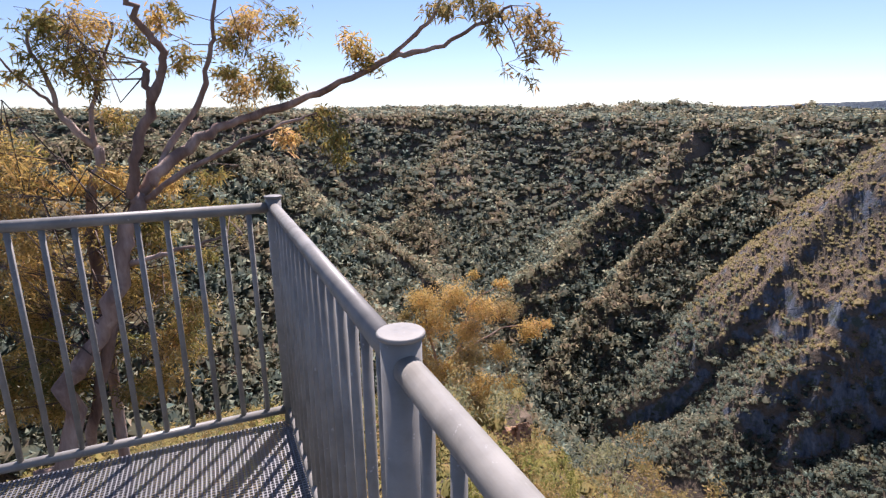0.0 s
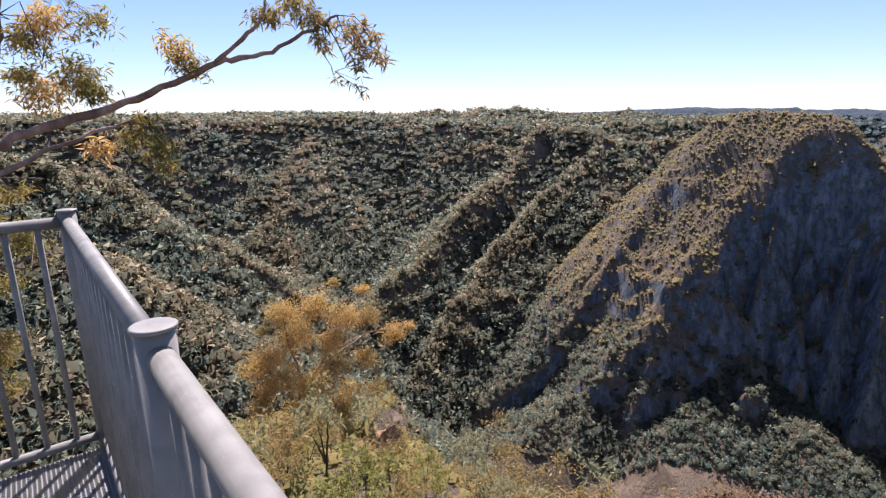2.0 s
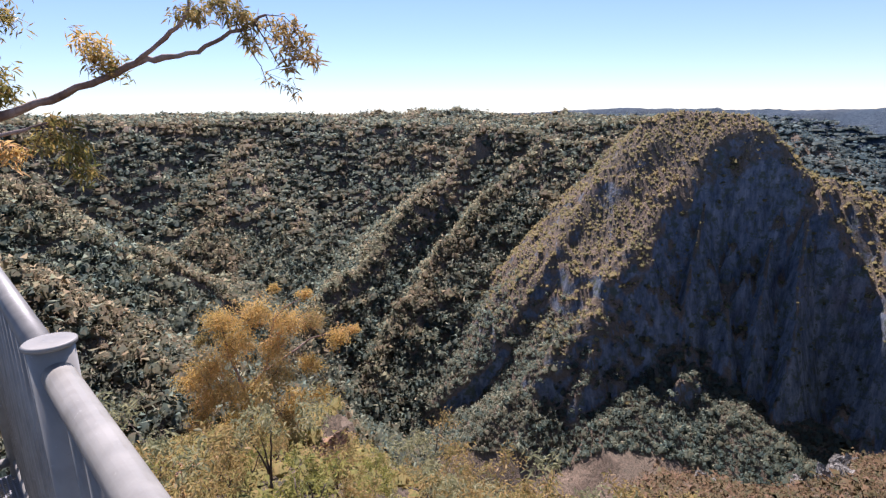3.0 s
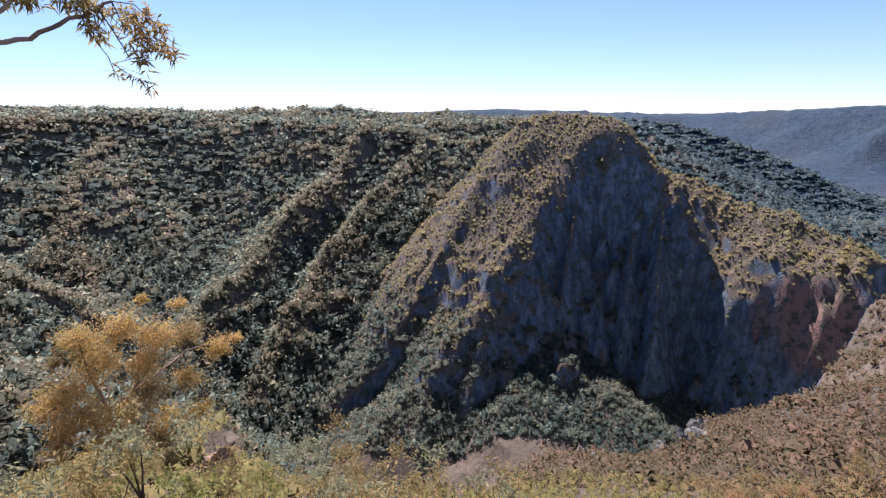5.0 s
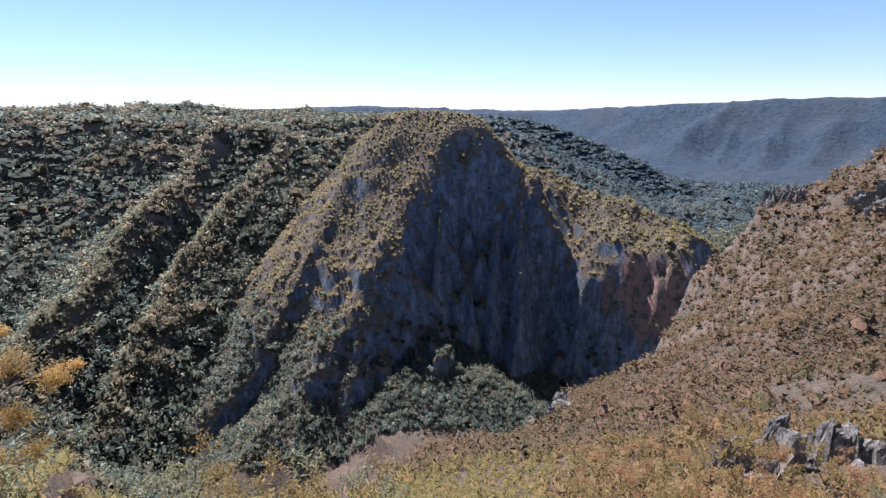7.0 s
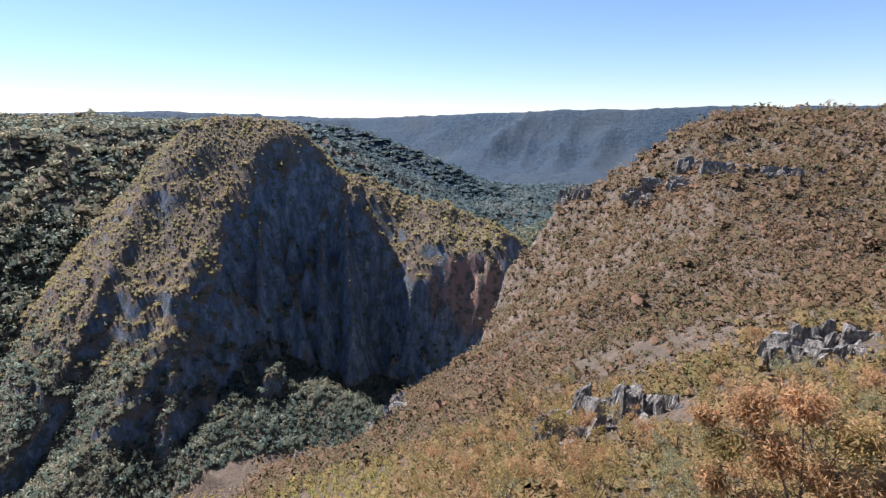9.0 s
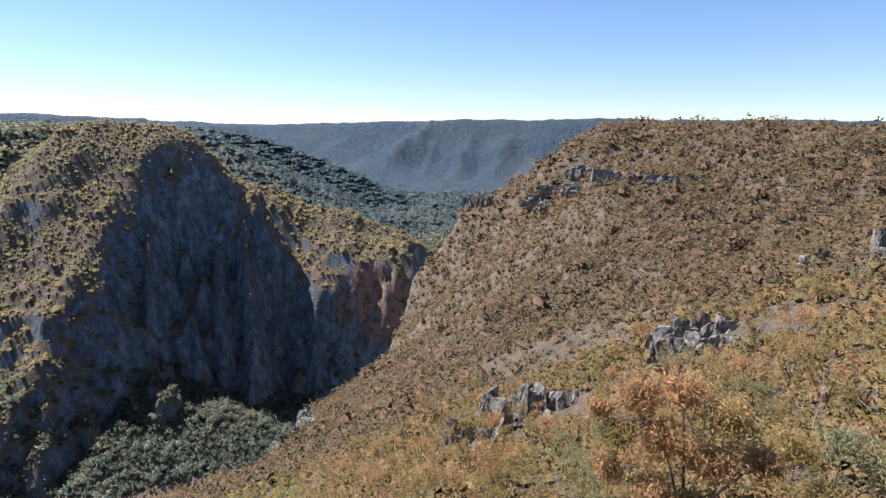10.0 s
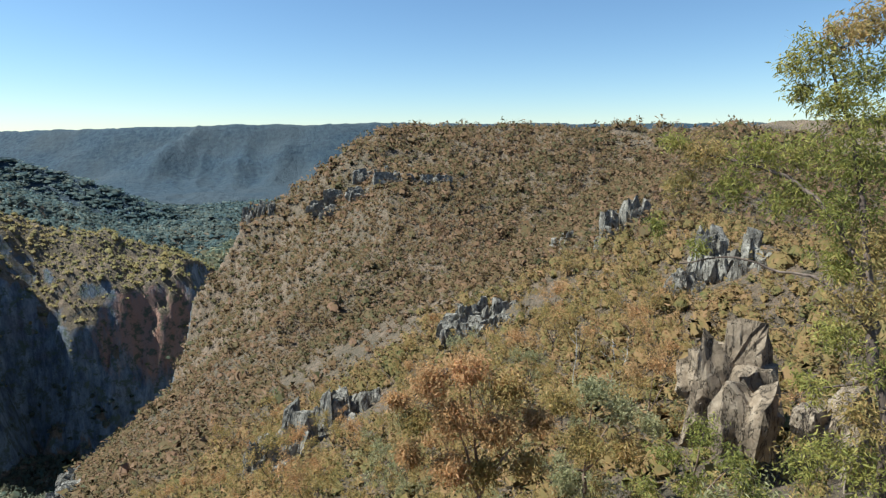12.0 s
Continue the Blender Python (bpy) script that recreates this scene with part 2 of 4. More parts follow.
# crest lines (x, y, z), and for the flank left and right of each: slope, reach of that slope, slope beyond
RIDGES = [
    # plateau beyond the valley
    ([(-1500, 500, 17), (-900, 760, 17), (-575, 960, 16)] + run_of((-7, 0.75, 1060), (6, 0.75, 1060), (10.5, 0.4, 1240), (18.5, 0.4, 1060), (25, 0.2, 1020), (31.5, -0.2, 1050), (36, -0.1, 1060), (40, 0.1, 1130), (44, -0.4, 1400)) + [(1500, 1100, 1)], (0.02, 900, 0.02), (0.05, 200, 0.75)),
    # hill on the plateau
    (run_of((16, 0.5, 1080), (20, 0.95, 1030), (24, 1.1, 1000), (28.3, 1.25, 980)), (0.3, 60, 1.0), (0.28, 80, 1.0)),
    # knoll beside it
    (run_of((35.5, 0.1, 1080), (38.5, 0.5, 1090), (40.5, 0.3, 1120)), (0.2, 80, 1.0), (0.2, 80, 1.0)),
    # broad face in the middle of the far slope
    (run_of((7.2, -0.4, 850), (5, -3.4, 740), (3, -9, 640), (4, -15.6, 545), (6, -21.5, 470)), (0.75, 500, 0.75), (0.75, 500, 0.75)),
    # long spur
    (run_of((30.6, -0.6, 800), (29, -2.4, 760), (27.2, -4.7, 705), (24.1, -7.2, 640), (20.4, -11.9, 570), (17.2, -14.8, 530), (14, -17, 490), (11, -20.7, 455)), (1.45, 500, 1.45), (0.75, 500, 0.75)),
    # lower spur
    (run_of((36.5, -2.0, 740), (34.2, -4.0, 690), (31.5, -7.0, 640), (28.3, -10.6, 585), (25.3, -13.9, 540), (21.4, -19.2, 485), (18.7, -23, 450), (17, -26.5, 425)), (0.85, 500, 0.85), (1.25, 500, 1.25)),
    # far rim
    ([(428, 690, -12), (510, 617, -31), (620, 560, -29), (800, 620, -7)], (0.3, 400, 0.3), (0.8, 400, 0.8)),
    # western spur
    ([(-900, 100, 1), (-350, 280, -7)] + run_of((-34, -1.6, 430), (-16, -3.2, 470), (-12.2, -4.9, 465), (-8.4, -7.6, 460), (-4.4, -12.2, 450), (-1, -16, 440), (1.5, -20, 435), (4, -23.2, 430)), (0.8, 500, 0.8), (0.9, 500, 0.9)),
    # near western spur
    ([(-250, 220, -25), (-140, 300, -45), (-76, 321, -68), (-39, 327, -98), (-9, 330, -124)], (0.9, 500, 0.9), (0.8, 500, 0.8)),
    # back ridge
    (run_of((46, -0.1, 1480), (57.5, 0.0, 1500), (62.5, -1.0, 1440), (69.4, -3.6, 1340), (75.4, -6.5, 1260), (80.7, -8.2, 1200), (84, -9.8, 1150)), (0.5, 900, 0.5), (0.5, 900, 0.5)),
    # second back ridge
    (run_of((50, -0.2, 1150), (56.9, -0.5, 1090), (61.3, -3.1, 1000), (65.8, -6.6, 930), (69.4, -8.1, 900), (74, -11, 860)), (0.5, 900, 0.5), (0.5, 900, 0.5)),
    # low wooded ground behind the snout of the bluff
    (run_of((90, -8.6, 900), (84, -10.0, 820), (80, -12.2, 740), (77, -15.2, 680)), (0.2, 120, 0.9), (0.3, 60, 0.9)),
    # far mesa and its end
    (run_of((72.5, -5.6, 2000), (74.2, -3.6, 2120), (76, -1.6, 2240), (78, -0.1, 2380), (79.8, 1.0, 2500)), (0.5, 900, 0.5), (0.5, 900, 0.5)),
    (run_of((80.2, 1.0, 2500), (86.5, 1.15, 2450), (94, 1.25, 2400), (103, 1.25, 2400), (115, 1.2, 2500), (135, 1.0, 2800)), (0.02, 900, 0.02), (0.55, 900, 0.55)),
    # mesa spurs
    (run_of((80.6, 0.6, 2480), (79.8, -1.4, 2280), (78.6, -4.2, 2020)), (0.5, 900, 0.5), (0.5, 900, 0.5)),
    (run_of((84.4, 0.7, 2430), (83.2, -1.2, 2250), (82.4, -4.0, 2000)), (0.5, 900, 0.5), (0.5, 900, 0.5)),
    (run_of((88.4, 0.7, 2400), (87.2, -1.2, 2220), (86.0, -4.0, 1980)), (0.5, 900, 0.5), (0.5, 900, 0.5)),
    (run_of((92.5, 0.7, 2380), (91.0, -1.2, 2220), (90.0, -4.0, 1960)), (0.5, 900, 0.5), (0.5, 900, 0.5)),
    # horizon
    ([(-4000, 1800, 21), (-1500, 3600, 21), (800, 3900, 21), (2150, 2350, 23), (2320, 2400, 58), (2560, 2330, 24), (3200, 2400, 27), (3895, 1568, 27), (4300, 0, 31), (4300, -1600, 31)], (0.02, 900, 0.02), (0.03, 500, 0.5)),
]
# the bluff across the gorge
RIDGES_BLUFF = [
    # summit of the bluff
    ([(400, 392, -11), (400, 370, -1), (417, 328, 3), (430, 293, 0), (441, 278, -14), (443, 264, -37)], (0.5, 14, 1.9), (0.8, 30, 1.2)),
    # back of the bluff
    ([(425, 335, -2), (520, 420, -40), (620, 560, -30)], (0.8, 40, 2.0), (0.8, 40, 2.0)),
    # left rib of the bluff
    (run_of((46.5, -0.6, 540), (44, -3.8, 525), (41.6, -8.1, 500), (39.5, -11, 485), (36.8, -16.4, 458), (33.4, -21.8, 435), (29.6, -25.4, 420), (25.7, -28.8, 405)), (0.6, 6, 3.4), (1.05, 300, 1.05)),
    # middle rib of the bluff
    (run_of((52.9, -6.2, 482), (49.4, -8.4, 470), (46.1, -11.9, 450), (43.6, -14.8, 436), (42.1, -17.8, 422), (39.4, -21.4, 407), (36.6, -25, 396), (33, -28.6, 386)), (0.5, 12, 2.4), (0.75, 8, 2.2)),
    # eastern shoulder
    (run_of((57.5, -2.9, 535), (60.3, -5.2, 545), (63.7, -6.7, 540), (67.4, -7.9, 530), (70.5, -8.3, 515), (73.1, -9.8, 500), (75.8, -11.7, 478)), (0.5, 80, 1.6), (0.62, 52, 2.2)),
]
BLUFF_LIP = [(640, 80, -103), (560, 95, -93), (478, 106, -89), (452, 106, -94), (438, 144, -112), (432, 172, -122), (449, 211, -108), (462, 244, -80), (466, 266, -42), (432, 262, -30), (398, 284, -43), (383, 290, -52)] + run_of((50.4, -8.0, 470), (47.2, -11, 448), (44.2, -14.5, 430), (42.6, -17.8, 415), (40, -21.4, 400), (37.2, -25, 390)) + [(205, 330, -222), (150, 372, -250), (40, 420, -262)]
# talus and buttresses at its foot
RIDGES_FOOT = [
    # apron of the bluff
    (run_of((51, -22.6, 412), (48, -25, 396), (45, -28.2, 376), (41, -32.6, 350), (37, -36.5, 325)), (0.55, 300, 0.55), (0.6, 300, 0.6)),
    # lower apron
    (run_of((38.5, -25.4, 398), (35.5, -27.6, 384), (32, -30.2, 366), (28, -33, 345)), (0.65, 300, 0.65), (0.65, 300, 0.65)),
    # edge of the face
    (run_of((52.4, -7.4, 474), (51.9, -12, 454), (51.0, -18, 430), (51.4, -23.5, 408)), (3.6, 300, 3.6), (3.0, 300, 3.0)),
    # buttresses of the face
    (run_of((48.6, -11.4, 450), (47.4, -16.5, 428), (45.8, -22, 408)), (2.6, 300, 2.6), (3.2, 300, 3.2)),
    (run_of((45.6, -15.2, 430), (44.2, -20, 410), (42.4, -25.4, 392)), (2.6, 300, 2.6), (3.0, 300, 3.0)),
    # nose of the bluff
    (run_of((54.6, -17.5, 440), (55.6, -24, 414), (57.2, -30, 392)), (3.2, 300, 3.2), (2.6, 300, 2.6)),
    # pillars of the bluff
    (run_of((60.2, -8.4, 486), (60.4, -13, 462), (60.2, -20, 432), (59.2, -28.4, 402)), (4.2, 300, 4.2), (3.4, 300, 3.4)),
    (run_of((57.6, -11, 470), (57.4, -18, 440), (57.0, -25, 412)), (4.2, 300, 4.2), (4.0, 300, 4.0)),
]
# the same on the lookout's side of the gorge
RIDGES_NEAR = [
    # brown hill
    (run_of((82.5, -10.6, 329), (83.2, -8.3, 337), (85.8, -6.5, 344), (89, -4.1, 348), (93, -2.2, 362), (96.7, -0.7, 372), (101, -0.45, 392), (108, -0.25, 405), (120, 0.1, 430), (128, 0.3, 480)) + [(330, -420, 5)], (0.02, 900, 0.02), (0.2, 260, 0.4)),
    # spur under the lookout
    ([(0, -40, 0.3), (0, -4, -0.6), (0.3, 3, -2.2), (2, 10, -6.5), (4.5, 23, -15), (12, 60, -43), (28, 130, -104), (48, 200, -172)], (0.55, 500, 0.55), (0.6, 5, 1.45)),
    # rocky rib
    ([(0, -25, 0), (20, -35, -6), (43, -44, -9), (91, -62, -10), (150, -130, -2), (300, -260, 5)], (0.55, 500, 0.55), (0.3, 500, 0.3)),
    # southern plateau
    ([(-1500, -100, 6), (-300, -120, 4), (0, -90, 3), (200, -300, 5), (1500, -900, 10), (4500, -2600, 30)], (0.9, 500, 0.9), (0.01, 900, 0.01)),
]
# the lip of the slot canyon: the ground breaks off to the left of this line
LIP = [(70, 260, -262)] + run_of((25, -40, 74), (29, -41, 60), (37, -42, 58), (44, -41, 66), (47.0, -37.4, 98), (49.5, -35.0, 118), (53.6, -34.4, 122), (56.4, -35.4, 117), (58.8, -36.4, 115), (61.8, -34.8, 122), (65.2, -33.2, 136), (66.2, -29, 166), (70.2, -26.9, 196), (74.2, -24.5, 228), (74.8, -21.8, 250), (76.4, -19.7, 278), (78, -16.4, 300), (80.3, -12.8, 318)) + [(326, 44, -60), (333, 41, -48), (420, 10, -50), (700, -60, -60)]
HILL_LIP = [(-250, -60, -80), (0, 20, -80), (70, 60, -80)] + LIP[11:]


def side_of(x, y, line):
    """Which side of a polyline: 1 left of its run, -1 right, easing from one to the other round its two ends."""
    best, side = np.full(x.shape, 1e9), np.zeros(x.shape)
    last = len(line) - 2
    for k, (d, h, s) in enumerate(stretches(x, y, line)):
        s = s if k in (0, last) else np.sign(s)
        side = np.where(d < best - 1e-6, s, side)
        best = np.minimum(d, best)
    return side


def ground_height(x, y, part_of=None):
    """Height of the land; or, where part_of is given, whether a place belongs to the lookout's side ("near") or the bluff ("bluff")."""
    r = np.hypot(x, y)
    wx = x + fbm(x, y, 60, 3, 5) * np.clip(r / 90, 0, 3.5)
    wy = y + fbm(x, y, 60, 3, 11) * np.clip(r / 90, 0, 3.5)
    floor = -262 + 92 * np.clip((r - 520) / 500, 0, 1)
    soft = np.clip(r * 0.008, 0.15, 4)

    def joined(layers):
        top = functools.reduce(np.maximum, layers)
        return top + 0.7 * soft * np.log(sum(np.exp(np.maximum((v - top) / soft, -60)) for v in layers))

    def flanks(ridges):
        out = []
        for line, left, right in ridges:
            best = np.full(x.shape, -1e4)
            k = np.clip(0.5 + 1.2 * side_of(wx, wy, line), 0, 1)
            for d, h, s in stretches(wx, wy, line):
                best = np.maximum(best, h - k * fall(d, *left) - (1 - k) * fall(d, *right))
            out.append(best)
        return out

    flutes = 8.0 * fbm(x, y, 34, 4, 31) - 6.0 * np.abs(fbm(x, y, 16, 3, 37))
    widen = 1 + 0.12 * fbm(x, y, 60, 2, 33)

    def broken(z, line, slope, rise=9.0):
        """The land left of the line breaks off along it as a fluted cliff; behind the line it climbs no faster than rise."""
        skirt, behind = np.full(x.shape, -1e4), np.full(x.shape, 1e4)
        for d, h, s in stretches(wx, wy, line):
            skirt = np.maximum(skirt, h - slope * np.maximum(d * widen + flutes * np.clip(d / 12, 0, 1), 0.5 * d))
            behind = np.minimum(behind, h + rise * d)
        return np.minimum(z, np.where(side_of(wx, wy, line) > 0, skirt, behind))

    hill, *rest = flanks(RIDGES_NEAR)
    near = broken(joined([broken(hill, HILL_LIP, 8, 0.75)] + rest), LIP, 3.2)
    bluff = broken(joined(flanks(RIDGES_BLUFF)), BLUFF_LIP, 1.9 + 1.5 * np.clip((x - 325) / 45, 0, 1) - 1.8 * np.clip((x - 418) / 20, 0, 1) * np.clip((y - 140) / 40, 0, 1), 1.8)
    bluff = np.maximum(bluff, joined(flanks(RIDGES_FOOT)))
    ledge = bluff / 19 + 1.6 * fbm(x, y, 50, 4, 71)
    bluff = bluff + 1.7 * np.sin(6.283 * ledge) * np.clip((-20 - bluff) / 30, 0, 1) * np.clip((bluff + 215) / 40, 0, 1)
    z = joined([floor, near, bluff] + flanks(RIDGES))
    if part_of:
        return {"near": near, "bluff": bluff}[part_of] > z - 3
    rough = np.clip((r - 15) / 150, 0.03, 1)
    far = np.clip((r - 150) / 200, 0, 1)
    gullies = 60 * np.clip((r - 1700) / 500, 0, 1) * np.abs(fbm(x, y, 520, 3, 51)) * np.clip((z + 175) / 80, 0, 1) * np.clip((38 - z) / 70, 0.12, 1)
    return z - gullies + rough * 3.0 * fbm(x, y, 62, 4, 3) - 8 * far * (np.abs(fbm(x, y, 52, 3, 8)) - 0.4)


def make_terrain():
    az = np.concatenate([np.arange(-180, -62, 2.0), np.arange(-62, 24, 0.5), np.arange(24, 84, 0.24), np.arange(84, 150, 0.5), np.arange(150, 180, 2.0)])
    steps, r = [0.02, 0.5, 1.0, 1.6, 2.2], 2.2
    while r < 4900:
        r *= 1.018 if r < 50 else 1.0052 if 330 < r < 560 else 1.0085 if 230 < r < 620 else 1.013 if r < 1200 else 1.02
        steps.append(r)
    rr = np.array(steps)
    a, q = np.meshgrid(np.radians(az), rr)
    x, y = q * np.sin(a), q * np.cos(a)
    z = ground_height(x, y)
    n, m = a.shape
    verts = np.stack([x, y, z], -1).reshape(-1, 3)
    i = np.arange(n * m).reshape(n, m)
    j = np.roll(i, -1, 1)
    quads = np.stack([i[:-1], j[:-1], j[1:], i[1:]], -1).reshape(-1, 4)[:, ::-1]
    me = grid_mesh("ground", verts, quads)
    ob = new("ground", me)
    me.materials.append(MAT_GROUND)
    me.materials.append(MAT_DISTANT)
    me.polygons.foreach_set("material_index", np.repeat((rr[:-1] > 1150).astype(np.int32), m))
    return tagged(ob, "forested gorge land with grey cliffs and brown leaf litter", "ground", kind="structure")


def grid_mesh(name, verts, faces, smooth=True):
    me = bpy.data.meshes.new(name)
    verts, faces = np.asarray(verts, np.float32), np.asarray(faces, np.int32)
    me.vertices.add(len(verts))
    me.vertices.foreach_set("co", verts.ravel())
    k = faces.shape[1]
    me.loops.add(faces.size)
    me.loops.foreach_set("vertex_index", faces.ravel())
    me.polygons.add(len(faces))
    me.polygons.foreach_set("loop_start", np.arange(0, faces.size, k, dtype=np.int32))
    me.polygons.foreach_set("use_smooth", np.full(len(faces), smooth))
    me.update(calc_edges=True)
    me.validate()
    return me


ground = make_terrain()


# ---- woods and scrub ----
def icosahedron():
    g = (1 + 5 ** 0.5) / 2
    v = np.array([(-1, g, 0), (1, g, 0), (-1, -g, 0), (1, -g, 0), (0, -1, g), (0, 1, g), (0, -1, -g), (0, 1, -g), (g, 0, -1), (g, 0, 1), (-g, 0, -1), (-g, 0, 1)])
    f = np.array([(0, 11, 5), (0, 5, 1), (0, 1, 7), (0, 7, 10), (0, 10, 11), (1, 5, 9), (5, 11, 4), (11, 10, 2), (10, 7, 6), (7, 1, 8),
                  (3, 9, 4), (3, 4, 2), (3, 2, 6), (3, 6, 8), (3, 8, 9), (4, 9, 5), (2, 4, 11), (6, 2, 10), (8, 6, 7), (9, 8, 1)])
    return v / np.linalg.norm(v[0]), f


def crown_shape(rng, sprays, flat=1.0, spread=0.3, core=0.5):
    """A ragged crown of radius about 1, its foot at z = 0: a small dense heart inside a loose shell of leaf sprays. Gives vertices, normals and faces."""
    iv, jf = icosahedron()
    heart = iv * rng.uniform(0.75, 1.2, (12, 1)) * core * (1, 1, flat)
    d = rng.normal(size=(sprays, 3))
    d[:, 2] = np.abs(d[:, 2]) * 1.1 - 0.25
    d /= np.linalg.norm(d, axis=1)[:, None]
    at = d * rng.uniform(core, 0.95, (sprays, 1)) * (1, 1, flat)
    leaves = (at[:, None] + rng.normal(size=(sprays, 3, 3)) * spread * (0.7, 0.7, 0.5)).reshape(-1, 3)
    v = np.vstack([heart, leaves])
    normal = v + rng.normal(size=v.shape) * 0.18 + (0, 0, 1.25)
    normal[12:] = np.repeat(normal[12:].reshape(-1, 3, 3).mean(1), 3, 0)
    f = np.vstack([jf, np.arange(sprays * 3).reshape(-1, 3) + 12])
    return v + (0, 0, 0.6 * flat), normal / np.linalg.norm(normal, axis=1)[:, None], f


def scatter(rng, az0, az1, r0, r1, spacing):
    """Places on the plan, at jittered even spacing that may grow with the distance from the lookout."""
    out, r = [], r0
    while r < r1:
        s = spacing(r)
        n = max(1, int(radians(az1 - az0) * r / s))
        a = np.radians(az0) + (np.arange(n) + rng.uniform(-0.45, 0.45, n)) * radians(az1 - az0) / n
        q = r + rng.uniform(-0.45, 0.45, n) * s
        out.append(np.stack([q * np.sin(a), q * np.cos(a), np.full(n, s)], -1))
        r += s
    return np.vstack(out)


def gradient(x, y, e=2.0):
    return (ground_height(x + e, y) - ground_height(x - e, y)) / (2 * e), (ground_height(x, y + e) - ground_height(x, y - e)) / (2 * e)


def plant(name, rng, places, sizes, shapes, material, sink=0.2, tallest=10.0):
    """All crowns of one stretch of woods as one mesh."""
    z = ground_height(places[:, 0], places[:, 1])
    verts, normals, faces, n = [], [], [], 0
    kind = rng.integers(0, len(shapes), len(places))
    for k, (v, nv, f) in enumerate(shapes):
        pick = np.where(kind == k)[0]
        m = len(pick)
        if not m:
            continue
        a = rng.uniform(0, 6.28, m)
        c, s = np.cos(a)[:, None], np.sin(a)[:, None]
        sc = sizes[pick]
        tall = rng.uniform(0.8, 1.3, m) * np.minimum(1, tallest / (1.3 * sc))
        out = np.stack([(v[:, 0] * c - v[:, 1] * s) * sc[:, None] + places[pick, 0][:, None],
                        (v[:, 0] * s + v[:, 1] * c) * sc[:, None] + places[pick, 1][:, None],
                        (v[:, 2] * tall[:, None] - sink) * sc[:, None] + z[pick][:, None]], -1)
        verts.append(out.reshape(-1, 3))
        normals.append(np.stack([nv[:, 0] * c - nv[:, 1] * s, nv[:, 0] * s + nv[:, 1] * c, np.broadcast_to(nv[:, 2], (m, len(nv)))], -1).reshape(-1, 3))
        faces.append((f[None] + (np.arange(m) * len(v))[:, None, None]).reshape(-1, 3) + n)
        n += m * len(v)
    me = grid_mesh(name, np.vstack(verts), np.vstack(faces), smooth=True)
    me.attributes.new("custom_normal", "FLOAT_VECTOR", "POINT").data.foreach_set("vector", np.vstack(normals).astype(np.float32).ravel())
    me.materials.append(material)
    return new(name, me)


MAT_LEDGE = foliage_material("ledge_scrub", (0.1, (0.12, 0.14, 0.075)), (0.4, (0.23, 0.205, 0.09)), (0.65, (0.32, 0.255, 0.11)), (0.9, (0.38, 0.275, 0.13)), through=0.58, island=0.28, clump=0.6)
rng = np.random.default_rng(4)
near_crowns = [crown_shape(rng, 34, 0.95, 0.25, 0.5) for k in range(14)]
far_crowns = [crown_shape(rng, 18, 0.85, 0.28, 0.55) for k in range(12)]
ledge_crowns = [crown_shape(rng, 22, 0.8, 0.2, 0.55) for k in range(10)]
leafy_crowns = [crown_shape(rng, 80, 1.0, 0.13, 0.42) for k in range(8)]
heath_crowns = [crown_shape(rng, 70, 0.8, 0.13, 0.4) for k in range(8)]
scrub_crowns = [crown_shape(rng, 34, 0.85, 0.2, 0.36) for k in range(14)]


def crest(p, reach=26):
    """How far a place stands above the land round it."""
    x, y = p[:, 0], p[:, 1]
    return ground_height(x, y) - sum(ground_height(x + reach * i, y + reach * j) for i, j in ((1, 0), (-1, 0), (0, 1), (0, -1))) / 4


for name, r0, r1, spacing, shapes, text in (
        ("woods", 150, 640, lambda r: 4.1, near_crowns, "grey-green eucalypt woods on the slopes of the gorge"),
        ("distant_woods", 640, 1500, lambda r: 0.0118 * r, far_crowns, "olive eucalypt woods on the plateau and ridges")):
    p = scatter(rng, -60, 128, r0, r1, spacing)
    gx, gy = gradient(p[:, 0], p[:, 1])
    steep = np.hypot(gx, gy)
    away = (gx * p[:, 0] + gy * p[:, 1]) / np.hypot(p[:, 0], p[:, 1])
    own = ground_height(p[:, 0], p[:, 1], "near")
    if r0 < 700:
        own |= ground_height(p[:, 0], p[:, 1], "bluff")
    paddock = sum(np.hypot((p[:, 0] - x) / rx, (p[:, 1] - y) / ry) < 0.7 for x, y, rx, ry in ((246, 1225, 80, 60), (423, 1110, 70, 60), (1040, 1085, 110, 150))) > 0
    keep = ~paddock & (steep < np.where(rng.random(len(p)) < 0.07, 9, rng.uniform(1.3, 2.3, len(p)))) & ~own & ((away > -0.35) | (rng.random(len(p)) < 0.4))
    p = p[keep]
    size = p[:, 2] * 0.5 * rng.lognormal(0.0, 0.36, len(p)) * (2.45 if r0 < 200 else 2.2)
    # the far eastern woods take the haze-tinted material
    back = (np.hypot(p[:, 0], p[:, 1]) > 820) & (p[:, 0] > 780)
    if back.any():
        tagged(plant("back_ridge_woods", rng, p[back], size[back], shapes, MAT_REMOTE), "eucalypt woods on the back ridges, tinted blue for haze", "woods", kind="stuff")
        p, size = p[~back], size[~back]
    high = crest(p) + rng.normal(0, 2.5, len(p)) > 2.0
    tagged(plant(name, rng, p[~high], size[~high], shapes, MAT_FOREST), text, "woods", kind="stuff")
    tagged(plant("ridge_" + name, rng, p[high], size[high] * 0.9, shapes, MAT_CREST), text.replace("grey-green", "golden-olive").replace("olive eucalypt", "brownish eucalypt"), "woods", kind="stuff")

